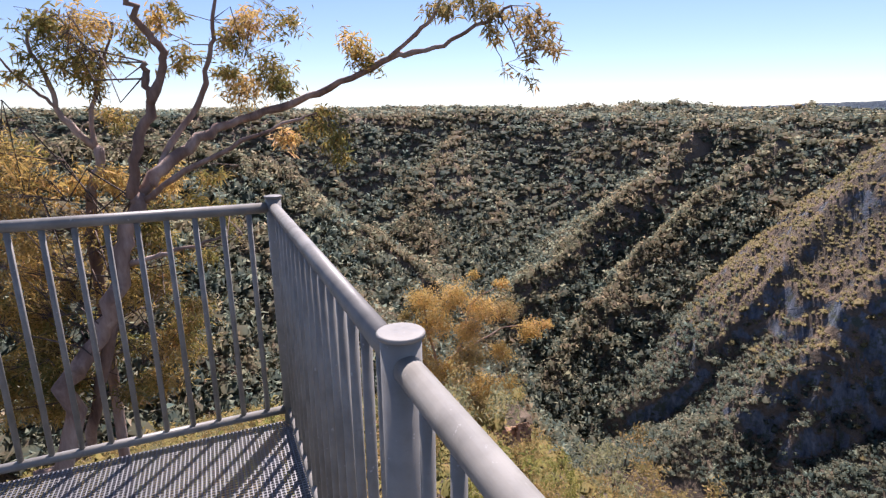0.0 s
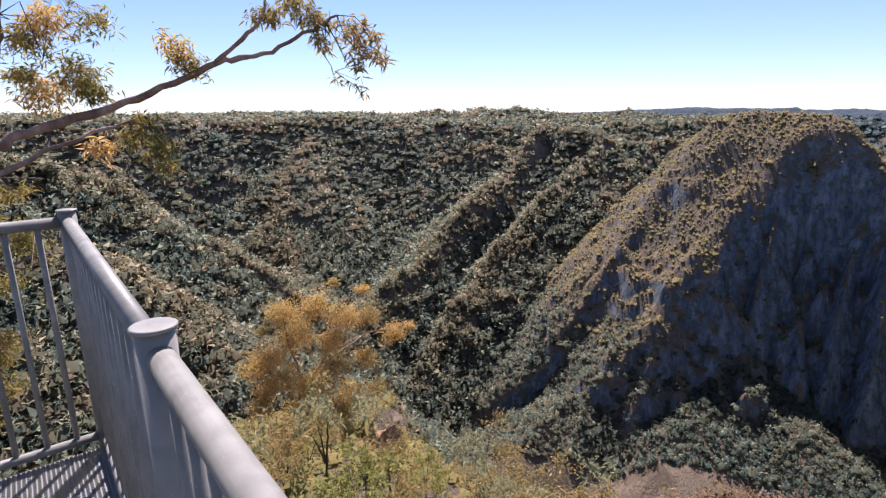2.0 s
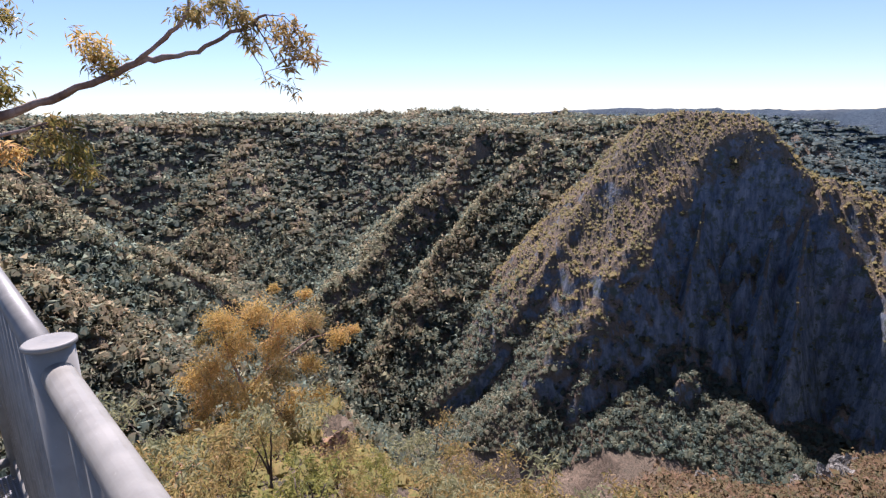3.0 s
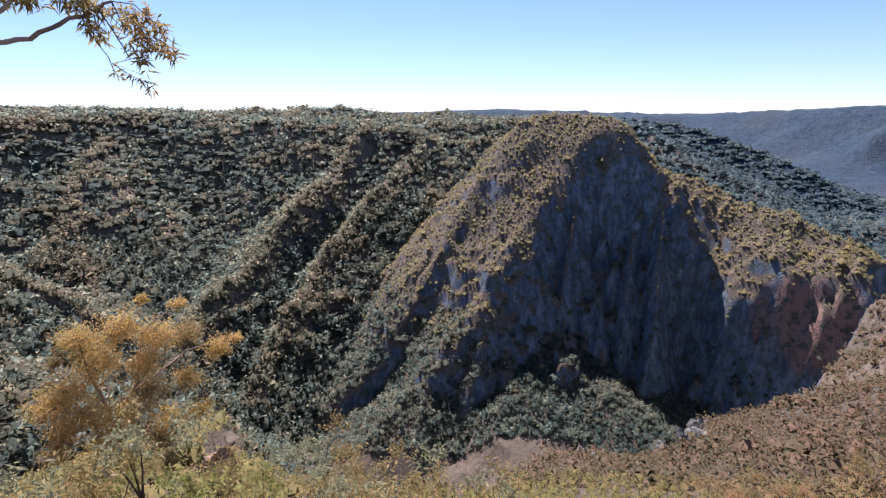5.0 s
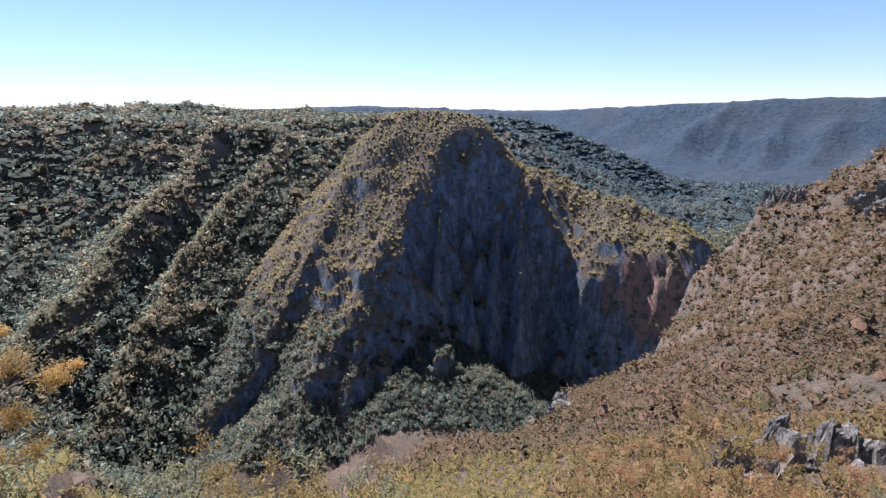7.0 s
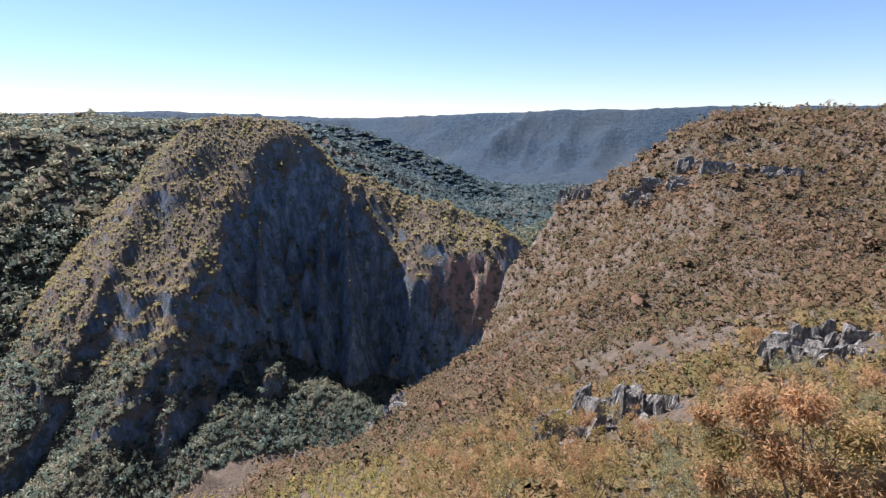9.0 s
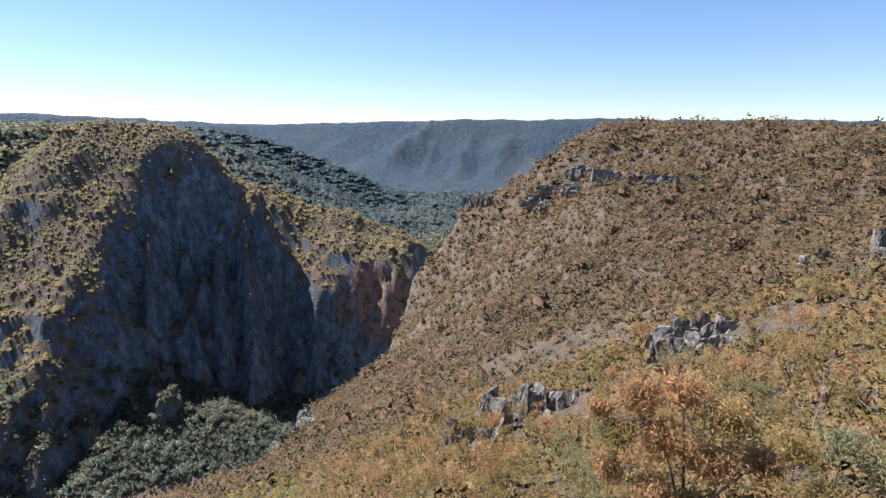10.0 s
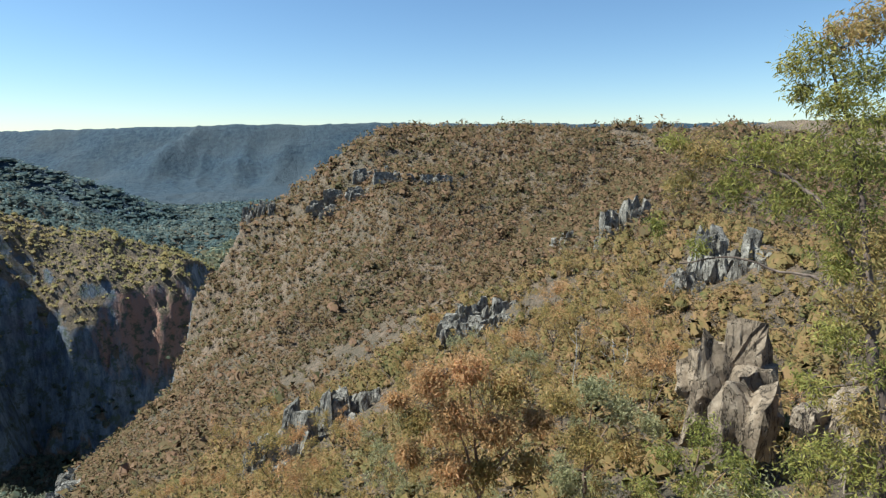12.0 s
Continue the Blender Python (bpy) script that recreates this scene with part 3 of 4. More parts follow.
p = scatter(rng, 20, 84, 340, 600, lambda r: 3.0)
gx, gy = gradient(p[:, 0], p[:, 1])
steep = np.hypot(gx, gy)
p = p[ground_height(p[:, 0], p[:, 1], "bluff") & (steep < np.where(rng.random(len(p)) < 0.11, 9, rng.uniform(1.4, 2.3, len(p))))]
low = ground_height(p[:, 0], p[:, 1]) + rng.normal(0, 14, len(p)) < -165
tagged(plant("foot_woods", rng, p[low], 2.6 * rng.lognormal(0, 0.3, low.sum()), near_crowns, MAT_FOREST), "grey-green trees on the apron at the foot of the bluff", "woods", kind="stuff")
p = p[~low]
size = 1.75 * rng.lognormal(0, 0.38, len(p))
tagged(plant("bluff_scrub", rng, p, size, ledge_crowns, MAT_LEDGE), "olive scrub clinging to the ledges of the bluff", "scrub", kind="stuff")

p = scatter(rng, 38, 150, 80, 470, lambda r: max(1.6, 0.0112 * r))
gx, gy = gradient(p[:, 0], p[:, 1], 1.0)
own = ground_height(p[:, 0], p[:, 1], "near")
bare = fbm(p[:, 0], p[:, 1], 45, 3, 21)
p = p[own & (np.hypot(gx, gy) < rng.uniform(1.2, 2.8, len(p))) & (bare < rng.uniform(0.6, 1.3, len(p)))]
size = p[:, 2] * 0.66 * rng.lognormal(0.05, 0.42, len(p))
tagged(plant("scrub", rng, p, size, scrub_crowns, MAT_SCRUB), "dry brown and olive scrub over the rocky hillside", "scrub", kind="stuff")
def beside_crag(p):
    """Places on and just below the crags of the near slope, which stand clear of bushes."""
    a, r = np.degrees(np.arctan2(p[:, 0], p[:, 1])), np.hypot(p[:, 0], p[:, 1])
    spots = ((84, 99, 61, 71), (104, 116.5, 71, 80), (129, 136.5, 53, 61), (120, 125.5, 86, 96), (129, 139, 19, 24))
    return sum((a > a0) & (a < a1) & (r > r0) & (r < r1) for a0, a1, r0, r1 in spots) > 0


for name, az0, az1, mat, text in (("near_scrub", 66, 150, MAT_BUSH, "dry olive and brown bushes over the rocky slope"), ("slope_scrub", 38, 66, MAT_HEATH, "golden-olive bushes above the lip of the gorge")):
    p = scatter(rng, az0, az1, 24, 90, lambda r: max(1.4, 0.021 * r))
    gx, gy = gradient(p[:, 0], p[:, 1], 1.0)
    p = p[ground_height(p[:, 0], p[:, 1], "near") & (np.hypot(gx, gy) < rng.uniform(1.3, 2.8, len(p))) & ~beside_crag(p)]
    size = p[:, 2] * (0.5 if az0 < 60 else 0.66) * rng.lognormal(0.1, 0.3, len(p))
    tagged(plant(name, rng, p, size, leafy_crowns, mat), text, "scrub", kind="stuff")
p = scatter(rng, -55, 38, 24, 230, lambda r: max(1.8, 0.027 * r))
own = ground_height(p[:, 0], p[:, 1], "near")
p = p[own]
size = p[:, 2] * 0.42 * rng.lognormal(0.1, 0.3, len(p))
tagged(plant("hillside_scrub", rng, p, size, leafy_crowns, MAT_HEATH), "olive shrubs on the slope below the lookout", "scrub", kind="stuff")

p = scatter(rng, -55, 155, 5.5, 26, lambda r: 0.55 + 0.03 * r)
p = p[~((p[:, 0] > -3.6) & (p[:, 0] < 1.6) & (p[:, 1] < 2.6))]
size = 0.3 * rng.lognormal(0, 0.3, len(p)) * (0.6 + p[:, 2])
tagged(plant("undergrowth", rng, p, size, heath_crowns, MAT_HEATH), "low dry heath and tussocks round the lookout", "undergrowth", kind="stuff")


# ---- small builders ----
def part(name, bm, material, parent=None, label=""):
    """One bmesh as one mesh object, under a thing or a part where one is given."""
    me = bpy.data.meshes.new(name)
    bm.to_mesh(me)
    bm.free()
    me.materials.append(material)
    ob = new(name, me)
    ob.parent = parent
    return tagged(ob, label)


def thing(name, label, category, place=(0, 0, 0), group="", kind=""):
    ob = new(name)
    ob.location = place
    ob.empty_display_size = 0.2
    return tagged(ob, label, category, group, kind)


def tube(points, radii, sides=10, bm=None, smooth=True, cap=True):
    """A round bar along points, its radius changing from one to the next."""
    bm = bm or bmesh.new()
    pts = [Vector(p) for p in points]
    rings, up = [], None
    for i, p in enumerate(pts):
        ahead = (pts[min(i + 1, len(pts) - 1)] - pts[max(i - 1, 0)]).normalized()
        if up is None:
            up = ahead.orthogonal().normalized()
        up = (up - ahead * up.dot(ahead)).normalized()
        side = ahead.cross(up)
        rad = radii[i] if hasattr(radii, "__len__") else radii
        rings.append([bm.verts.new(p + (up * math.cos(a) + side * math.sin(a)) * rad) for a in (6.28318 * k / sides for k in range(sides))])
    for a, b in zip(rings[:-1], rings[1:]):
        for k in range(sides):
            f = bm.faces.new((a[k], a[(k + 1) % sides], b[(k + 1) % sides], b[k]))
            f.smooth = smooth
    if cap:
        bm.faces.new(rings[0][::-1])
        bm.faces.new(rings[-1])
    return bm


# ---- materials of the near things ----
def galvanised_material():
    """Weathered grey paint on steel: chalky, with scuffs, rust pinpricks and dull patches."""
    m = Nodes("weathered_grey_steel", 0.5, 0.0)
    m.bsdf.inputs["Specular IOR Level"].default_value = 0.5
    base = m.ramp(m.noise(9, 5, 0.6), (0.35, (0.185, 0.175, 0.15)), (0.62, (0.265, 0.25, 0.215)))
    chips = m.ramp(m.noise(55, 3, 0.75), (0.66, (0, 0, 0)), (0.7, (0.8, 0.8, 0.8)))
    col = m.mix(chips, base, (0.4, 0.385, 0.35))
    dirt = m.ramp(m.noise(24, 6, 0.7), (0.63, (0, 0, 0)), (0.72, (0.6, 0.6, 0.6)))
    m.color(m.mix(dirt, col, (0.16, 0.14, 0.115)))
    m.link(m.ramp(m.noise(30, 4, 0.6), (0.35, (0.38, 0.38, 0.38)), (0.7, (0.62, 0.62, 0.62))), m.bsdf.inputs["Roughness"])
    m.bump(m.noise(140, 4, 0.6), 0.12, 0.002)
    return m.mat


def bark_material(name, dark, mid, pale):
    m = Nodes(name, 0.85)
    co = m.coords()
    stretch = m.add("ShaderNodeMapping", Vector=co, Scale=(1, 1, 0.25))
    patches = m.noise(3.2, 5, 0.65, stretch.outputs[0])
    m.color(m.ramp(patches, (0.32, dark), (0.5, mid), (0.66, pale)))
    m.bump(m.noise(22, 6, 0.7, stretch.outputs[0]), 0.6, 0.02)
    return m.mat


def rock_material(name, dark, mid, pale, scale=1.0):
    m = Nodes(name, 0.92)
    co = m.coords()
    big = m.noise(0.9 * scale, 7, 0.68, co)
    col = m.ramp(big, (0.3, dark), (0.5, mid), (0.68, pale))
    lichen = m.ramp(m.noise(5 * scale, 5, 0.7, co), (0.6, (0, 0, 0)), (0.68, (0.7, 0.7, 0.7)))
    col = m.mix(lichen, col, mid)
    upright = m.add("ShaderNodeMapping", Vector=co, Scale=(1, 1, 0.25))
    seams = m.noise(1.6 * scale, 4, 0.65, upright.outputs[0])
    crack = m.ramp(m.math("ABSOLUTE", m.math("SUBTRACT", seams, 0.5)), (0.0, (1, 1, 1)), (0.022, (0, 0, 0)))
    m.color(m.mix(m.math("MULTIPLY", crack, 0.85), col, [c * 0.35 for c in dark]))
    m.bump(m.math("SUBTRACT", m.noise(4 * scale, 8, 0.75, co), m.math("MULTIPLY", crack, 0.6)), 1.0, 0.14 / scale)
    return m.mat


MAT_STEEL = galvanised_material()
MAT_GRATE = Nodes("zinc_grating", 0.55, 0.4).mat
MAT_GRATE.node_tree.nodes["Principled BSDF"].inputs["Base Color"].default_value = (0.2, 0.2, 0.2, 1)
MAT_BARK = bark_material("gum_bark", (0.11, 0.07, 0.055), (0.28, 0.19, 0.145), (0.48, 0.37, 0.3))
MAT_DEAD = bark_material("bleached_wood", (0.3, 0.27, 0.24), (0.45, 0.42, 0.38), (0.6, 0.57, 0.52))
MAT_TWIG = bark_material("twig_bark", (0.05, 0.035, 0.028), (0.11, 0.08, 0.062), (0.2, 0.15, 0.12))
MAT_LEAF_GUM = foliage_material("gum_leaves", (0.05, (0.1, 0.115, 0.035)), (0.4, (0.21, 0.19, 0.055)), (0.7, (0.36, 0.255, 0.08)), (0.95, (0.5, 0.31, 0.16)), rough=0.36, scale=0.7, through=0.5)
MAT_LEAF_OCHRE = foliage_material("ochre_leaves", (0.05, (0.27, 0.21, 0.06)), (0.4, (0.45, 0.32, 0.1)), (0.7, (0.58, 0.385, 0.14)), (0.95, (0.66, 0.42, 0.22)), rough=0.45, scale=0.4, through=0.5)
MAT_LEAF_GREEN = foliage_material("green_leaves", (0.05, (0.11, 0.125, 0.035)), (0.4, (0.22, 0.22, 0.06)), (0.7, (0.34, 0.3, 0.085)), (0.95, (0.42, 0.35, 0.13)), rough=0.45, scale=0.4, through=0.5)
MAT_LEAF_OLIVE = foliage_material("olive_leaves", (0.05, (0.14, 0.13, 0.045)), (0.4, (0.29, 0.23, 0.085)), (0.7, (0.4, 0.27, 0.11)), (0.95, (0.46, 0.29, 0.16)), rough=0.45, scale=0.4, through=0.5)
MAT_LEAF_RUSSET = foliage_material("russet_leaves", (0.05, (0.18, 0.135, 0.06)), (0.4, (0.36, 0.235, 0.11)), (0.7, (0.5, 0.295, 0.14)), (0.95, (0.57, 0.32, 0.2)), rough=0.45, scale=0.4, through=0.5)
MAT_LEAF_GREY = foliage_material("grey_green_leaves", (0.05, (0.13, 0.14, 0.075)), (0.4, (0.25, 0.245, 0.125)), (0.7, (0.36, 0.33, 0.18)), (0.95, (0.43, 0.37, 0.23)), rough=0.5, scale=0.4, through=0.5)
MAT_ROCK_PALE = rock_material("pale_sandstone", (0.1, 0.075, 0.052), (0.27, 0.205, 0.14), (0.42, 0.335, 0.24), 1.4)
MAT_ROCK_ORANGE = rock_material("orange_sandstone", (0.2, 0.11, 0.06), (0.42, 0.255, 0.15), (0.58, 0.4, 0.27), 1.4)
MAT_ROCK_BUFF = rock_material("buff_grey_rock", (0.085, 0.075, 0.06), (0.25, 0.225, 0.185), (0.44, 0.405, 0.34), 0.8)
MAT_ROCK_GREY = rock_material("grey_rock", (0.07, 0.066, 0.058), (0.21, 0.192, 0.16), (0.42, 0.38, 0.32), 0.9)

# ---- the lookout platform and its railing ----
CORNER = Vector((-0.535, 2.4, 0))
ALONG, ACROSS = Vector((0.314, -0.949, 0)), Vector((-0.949, -0.314, 0))
DECK_Z, RAIL_Z, FOOT_Z = 0.095, 1.13, 0.155
DECK_LONG, DECK_WIDE = 4.3, 2.9


def on_deck(u, v, z):
    p = CORNER + ALONG * u + ACROSS * v
    return Vector((p.x, p.y, z))


def perforated(pitch, u0, u1, v0, v1):
    """A sheet with rows of slots: its points relative to the deck's corner, and its faces."""
    nu, nv = int((u1 - u0) / pitch), int((v1 - v0) / pitch)
    u, v = np.meshgrid((np.arange(nu) + 0.5) * (u1 - u0) / nu + u0, (np.arange(nv) + 0.5) * (v1 - v0) / nv + v0, indexing="ij")
    hu, hv = (u1 - u0) / nu / 2, (v1 - v0) / nv / 2
    a, b = hu * 0.78, hv * 0.74
    local = np.array([(-hu, -hv), (hu, -hv), (hu, hv), (-hu, hv), (-a, -b), (a, -b), (a, b), (-a, b)])
    pu, pv = u.reshape(-1, 1) + local[:, 0], v.reshape(-1, 1) + local[:, 1]
    top = np.stack([ALONG.x * pu + ACROSS.x * pv, ALONG.y * pu + ACROSS.y * pv, np.zeros_like(pu)], -1)
    verts = np.concatenate([top, top[:, 4:] - (0, 0, 0.006)], 1).reshape(-1, 3)
    one = []
    for k in range(4):
        j = (k + 1) % 4
        one += [(k, j, 4 + j, 4 + k), (4 + k, 4 + j, 8 + j, 8 + k)]
    return verts, (np.array(one)[None] + (np.arange(nu * nv) * 12)[:, None, None]).reshape(-1, 4)


def make_platform():
    deck = thing("viewing_platform", "perforated grey steel viewing platform on steel beams", "platform", on_deck(0, 0, DECK_Z))
    for pitch, u0, u1, v0, v1 in ((0.0165, 0.0, 1.8, 0.0, 1.5), (0.04, 1.8, DECK_LONG, 0.0, DECK_WIDE), (0.04, 0.0, 1.8, 1.5, DECK_WIDE)):
        me = grid_mesh("perforated_sheet", *perforated(pitch, u0, u1, v0, v1), smooth=False)
        me.materials.append(MAT_GRATE)
        sheet = new("perforated_sheet", me)
        sheet.parent = deck
    for k in range(5):
        bm = bmesh.new()
        bmesh.ops.create_cube(bm, size=1, matrix=Matrix.Diagonal((DECK_LONG, 0.05, 0.09, 1)))
        bmesh.ops.bevel(bm, geom=bm.edges[:], offset=0.004, segments=1, affect="EDGES")
        c = ALONG * (DECK_LONG / 2) + ACROSS * (0.03 + k * (DECK_WIDE - 0.06) / 4)
        bm.transform(Matrix.Translation((c.x, c.y, -0.075)) @ Matrix.Rotation(math.atan2(ALONG.y, ALONG.x), 4, "Z"))
        part("floor_beam", bm, MAT_STEEL, deck)
    for u0, v0 in ((0.12, 0.12), (0.12, DECK_WIDE - 0.1), (DECK_LONG - 0.1, 0.12), (DECK_LONG - 0.1, DECK_WIDE - 0.1)):
        c = ALONG * u0 + ACROSS * v0
        base = float(ground_height(np.array([CORNER.x + c.x]), np.array([CORNER.y + c.y]))[0]) - DECK_Z - 0.3
        part("stilt", tube([(c.x, c.y, -0.12), (c.x, c.y, min(base, -0.4))], 0.045, 12), MAT_STEEL, deck)
    return deck


def make_railing(name, start, run, posts, first=True):
    """Posts with flat caps, a top and a foot rail, and thin round balusters between them."""
    rail = thing(name, "weathered grey steel railing with round balusters", "railing", start, "platform railings")
    post_h = RAIL_Z + 0.043 - DECK_Z
    for d in posts[0 if first else 1:]:
        p = run * d
        bm = tube([(p.x, p.y, 0), (p.x, p.y, post_h)], 0.033, 20)
        post = part("post", bm, MAT_STEEL, rail)
        cap = tube([(p.x, p.y, post_h), (p.x, p.y, post_h + 0.002), (p.x, p.y, post_h + 0.007), (p.x, p.y, post_h + 0.009)], [0.034, 0.0385, 0.0385, 0.036], 24)
        part("cap", cap, MAT_STEEL, post)
    stops = sorted(posts)
    for a, b in zip(stops[:-1], stops[1:]):
        pa, pb = run * (a + 0.029), run * (b - 0.029)
        for nm, z, r in (("top_rail", RAIL_Z - DECK_Z, 0.0235), ("foot_rail", FOOT_Z - DECK_Z, 0.0195)):
            part(nm, tube([(pa.x, pa.y, z), (pb.x, pb.y, z)], r, 16), MAT_STEEL, rail)
        n = round((b - a) / 0.107)
        for k in range(1, n):
            p = run * (a + (b - a) * k / n)
            part("baluster", tube([(p.x, p.y, FOOT_Z - DECK_Z), (p.x, p.y, RAIL_Z - DECK_Z)], 0.0115, 10), MAT_STEEL, rail)
    return rail


make_platform()
make_railing("railing", on_deck(0, 0, DECK_Z), ALONG, (0.0, 1.705, 3.4))
make_railing("railing", on_deck(0, 0, DECK_Z), ACROSS, (0.0, 1.6, 2.84), first=False)


# ---- trees, shrubs and rocks near the lookout ----
def leaf_mesh(name, centres, length, width, rng, droop=0.6):
    """Narrow pointed leaves, each a folded blade of two faces, hanging from the given points."""
    n = len(centres)
    d = rng.normal(size=(n, 3))
    d[:, 2] = d[:, 2] * 0.7 - droop
    d /= np.linalg.norm(d, axis=1, keepdims=True)
    side = np.cross(d, rng.normal(size=(n, 3)))
    side /= np.linalg.norm(side, axis=1, keepdims=True) + 1e-9
    fold = np.cross(d, side)
    ll = (length * rng.uniform(0.6, 1.25, n))[:, None]
    ww = (width * rng.uniform(0.7, 1.3, n))[:, None]
    a = centres
    b = centres + d * ll * 0.45 + side * ww + fold * ww * 0.4
    c = centres + d * ll + np.array((0, 0, -0.12)) * ll
    e = centres + d * ll * 0.45 - side * ww + fold * ww * 0.4
    verts = np.stack([a, b, c, e], 1).reshape(-1, 3)
    k = np.arange(n)[:, None] * 4
    faces = np.concatenate([k + (0, 1, 2), k + (0, 2, 3)], 0)
    return grid_mesh(name, verts, faces, smooth=False)


def wander(a, b, rng, bend=0.12, steps=5):
    """A crooked way from a to b."""
    a, b = Vector(a), Vector(b)
    size = (b - a).length * bend
    pts = [a.lerp(b, k / steps) for k in range(steps + 1)]
    for p in pts[1:-1]:
        p += Vector(rng.normal(size=3)) * size * 0.5
    return pts


def smooth_line(points, steps=4):
    """A softened line through the points (Catmull-Rom)."""
    p = [Vector(q) for q in points]
    p = [p[0] * 2 - p[1]] + p + [p[-1] * 2 - p[-2]]
    out = []
    for i in range(1, len(p) - 2):
        for k in range(steps):
            t = k / steps
            out.append(0.5 * (2 * p[i] + (p[i + 1] - p[i - 1]) * t + (2 * p[i - 1] - 5 * p[i] + 4 * p[i + 1] - p[i + 2]) * t * t
                              + (3 * p[i] - p[i - 1] - 3 * p[i + 1] + p[i + 2]) * t ** 3))
    return out + [p[-2]]


def tapered(points, r0, r1, rng, steps=4, knots=0.14):
    line = smooth_line(points, steps)
    for p in line[1:-1]:
        p += Vector(rng.normal(size=3)) * (r0 + r1) * 0.2
    n = len(line) - 1
    return tube(line, [(r0 + (r1 - r0) * (k / n) ** 0.8) * (1 + rng.uniform(-knots, knots)) for k in range(n + 1)], 10, cap=True)


def make_tree(name, label, trunk, limbs, clumps, radius, rng, bark, twig_bark, leaf_mats, leaf=(0.12, 0.011), density=230, category="tree", group=""):
    """trunk and limbs: lines with their thick and thin end; clumps: (x, y, z, radius, which leaves) of foliage, tied to the nearest limb."""
    base = Vector(trunk[0])
    tree = thing(name, label, category, base, group)
    low = Vector((0, 0, 0))

    def rel(line):
        return [Vector(p) - base for p in line]

    part("trunk", tapered(rel(trunk), radius, radius * 0.72, rng), bark, tree)
    joints = [p for p in smooth_line(rel(trunk))[len(trunk):]]
    for line, r0, r1 in limbs:
        part("limb", tapered(rel(line), r0, r1, rng), bark, tree)
        joints += smooth_line(rel(line))
    twigs = bmesh.new()
    groups = {}
    for x, y, z, r, kind in clumps:
        c = Vector((x, y, z)) - base
        root = min(joints, key=lambda q: (q - c).length + 0.35 * max(0, q.z - c.z))
        way = wander(root, c, rng, 0.34, 4)
        thick = min(0.02, 0.004 + 0.006 * (c - root).length) * (radius / 0.16) ** 0.5
        tube(way, [thick * (1 - 0.75 * k / 4) for k in range(5)], 5, twigs, cap=False)
        n = max(12, int(density * (r / 0.3) ** 1.6))
        tips = []
        for k in range(max(4, int(n / 13))):
            v = Vector(rng.normal(size=3))
            v = v.normalized() * r * rng.uniform(0.35, 1.0)
            v.z *= 0.8
            start = way[int(rng.integers(2, 5))]
            tube(wander(start, c + v, rng, 0.25, 2), [thick * 0.35, thick * 0.22, thick * 0.1], 3, twigs, cap=False)
            tips.append((start, c + v))
        pts = []
        for k in range(n):
            s, e = tips[int(rng.integers(0, len(tips)))]
            q = s.lerp(e, rng.uniform(0.45, 1.08))
            pts.append(tuple(q + Vector(rng.normal(size=3)) * r * 0.13))
        groups.setdefault(kind, []).append(np.array(pts))
    tagged(part("branchwork", twigs, twig_bark, tree), kind="stuff")
    for kind, lists in groups.items():
        me = leaf_mesh("foliage", np.vstack(lists), leaf[0], leaf[1], rng)
        me.materials.append(leaf_mats[kind])
        ob = tagged(new("foliage", me), kind="stuff")
        ob.parent = tree
    return tree


rng = np.random.default_rng(11)

# the leaning gum beside the platform
gum_trunk = [(-3.76, 5.43, -2.45), (-3.58, 5.55, -1.58), (-3.38, 5.67, -0.99), (-3.15, 5.80, -0.53), (-2.97, 5.89, 0.00), (-2.86, 5.95, 0.42), (-2.78, 6.10, 0.74)]
gum_trunk[0] = (gum_trunk[0][0] - 0.1, gum_trunk[0][1], float(ground_height(np.array([gum_trunk[0][0]]), np.array([gum_trunk[0][1]]))[0]) - 0.2)
gum_long = [(-2.78, 6.10, 0.74), (-2.50, 6.32, 1.08), (-2.12, 6.57, 1.35), (-1.63, 6.71, 1.54), (-0.99, 6.73, 1.76), (-0.47, 6.48, 1.95), (-0.01, 6.20, 2.15), (0.31, 5.99, 2.18), (0.62, 5.77, 2.26), (0.92, 5.52, 2.40), (1.14, 5.38, 2.52)]
gum_up = [(-2.83, 6.07, 0.71), (-2.71, 6.02, 1.19), (-2.47, 6.01, 1.71), (-2.28, 5.98, 2.12), (-2.36, 5.84, 2.34), (-2.44, 5.70, 2.62), (-2.45, 5.58, 2.88)]
gum_mid = [(-2.65, 6.16, 0.82), (-2.49, 6.44, 1.26), (-2.23, 6.64, 1.69), (-2.08, 6.68, 2.16), (-2.00, 6.71, 2.52), (-1.91, 6.73, 2.94)]
gum_low = [(-2.77, 6.10, 0.64), (-2.21, 6.01, 1.01), (-1.59, 5.99, 1.29), (-1.04, 5.91, 1.49), (-0.79, 5.85, 1.57)]
gum_fork = [(-0.01, 6.20, 2.15), (0.26, 5.99, 2.36), (0.46, 5.88, 2.53), (0.52, 5.88, 2.77)]
gum_stub = [(-2.48, 6.01, 1.68), (-2.50, 6.00, 1.93), (-2.48, 6.01, 2.09)]
gum_rear = [(-3.15, 5.91, -0.58), (-3.47, 5.96, -1.54), (-3.83, 6.10, -2.35), (-4.25, 5.81, -2.42)]
gum_side = [(-2.92, 5.92, -0.01), (-2.61, 5.84, 0.10), (-2.27, 5.88, 0.17), (-1.85, 5.92, 0.31)]
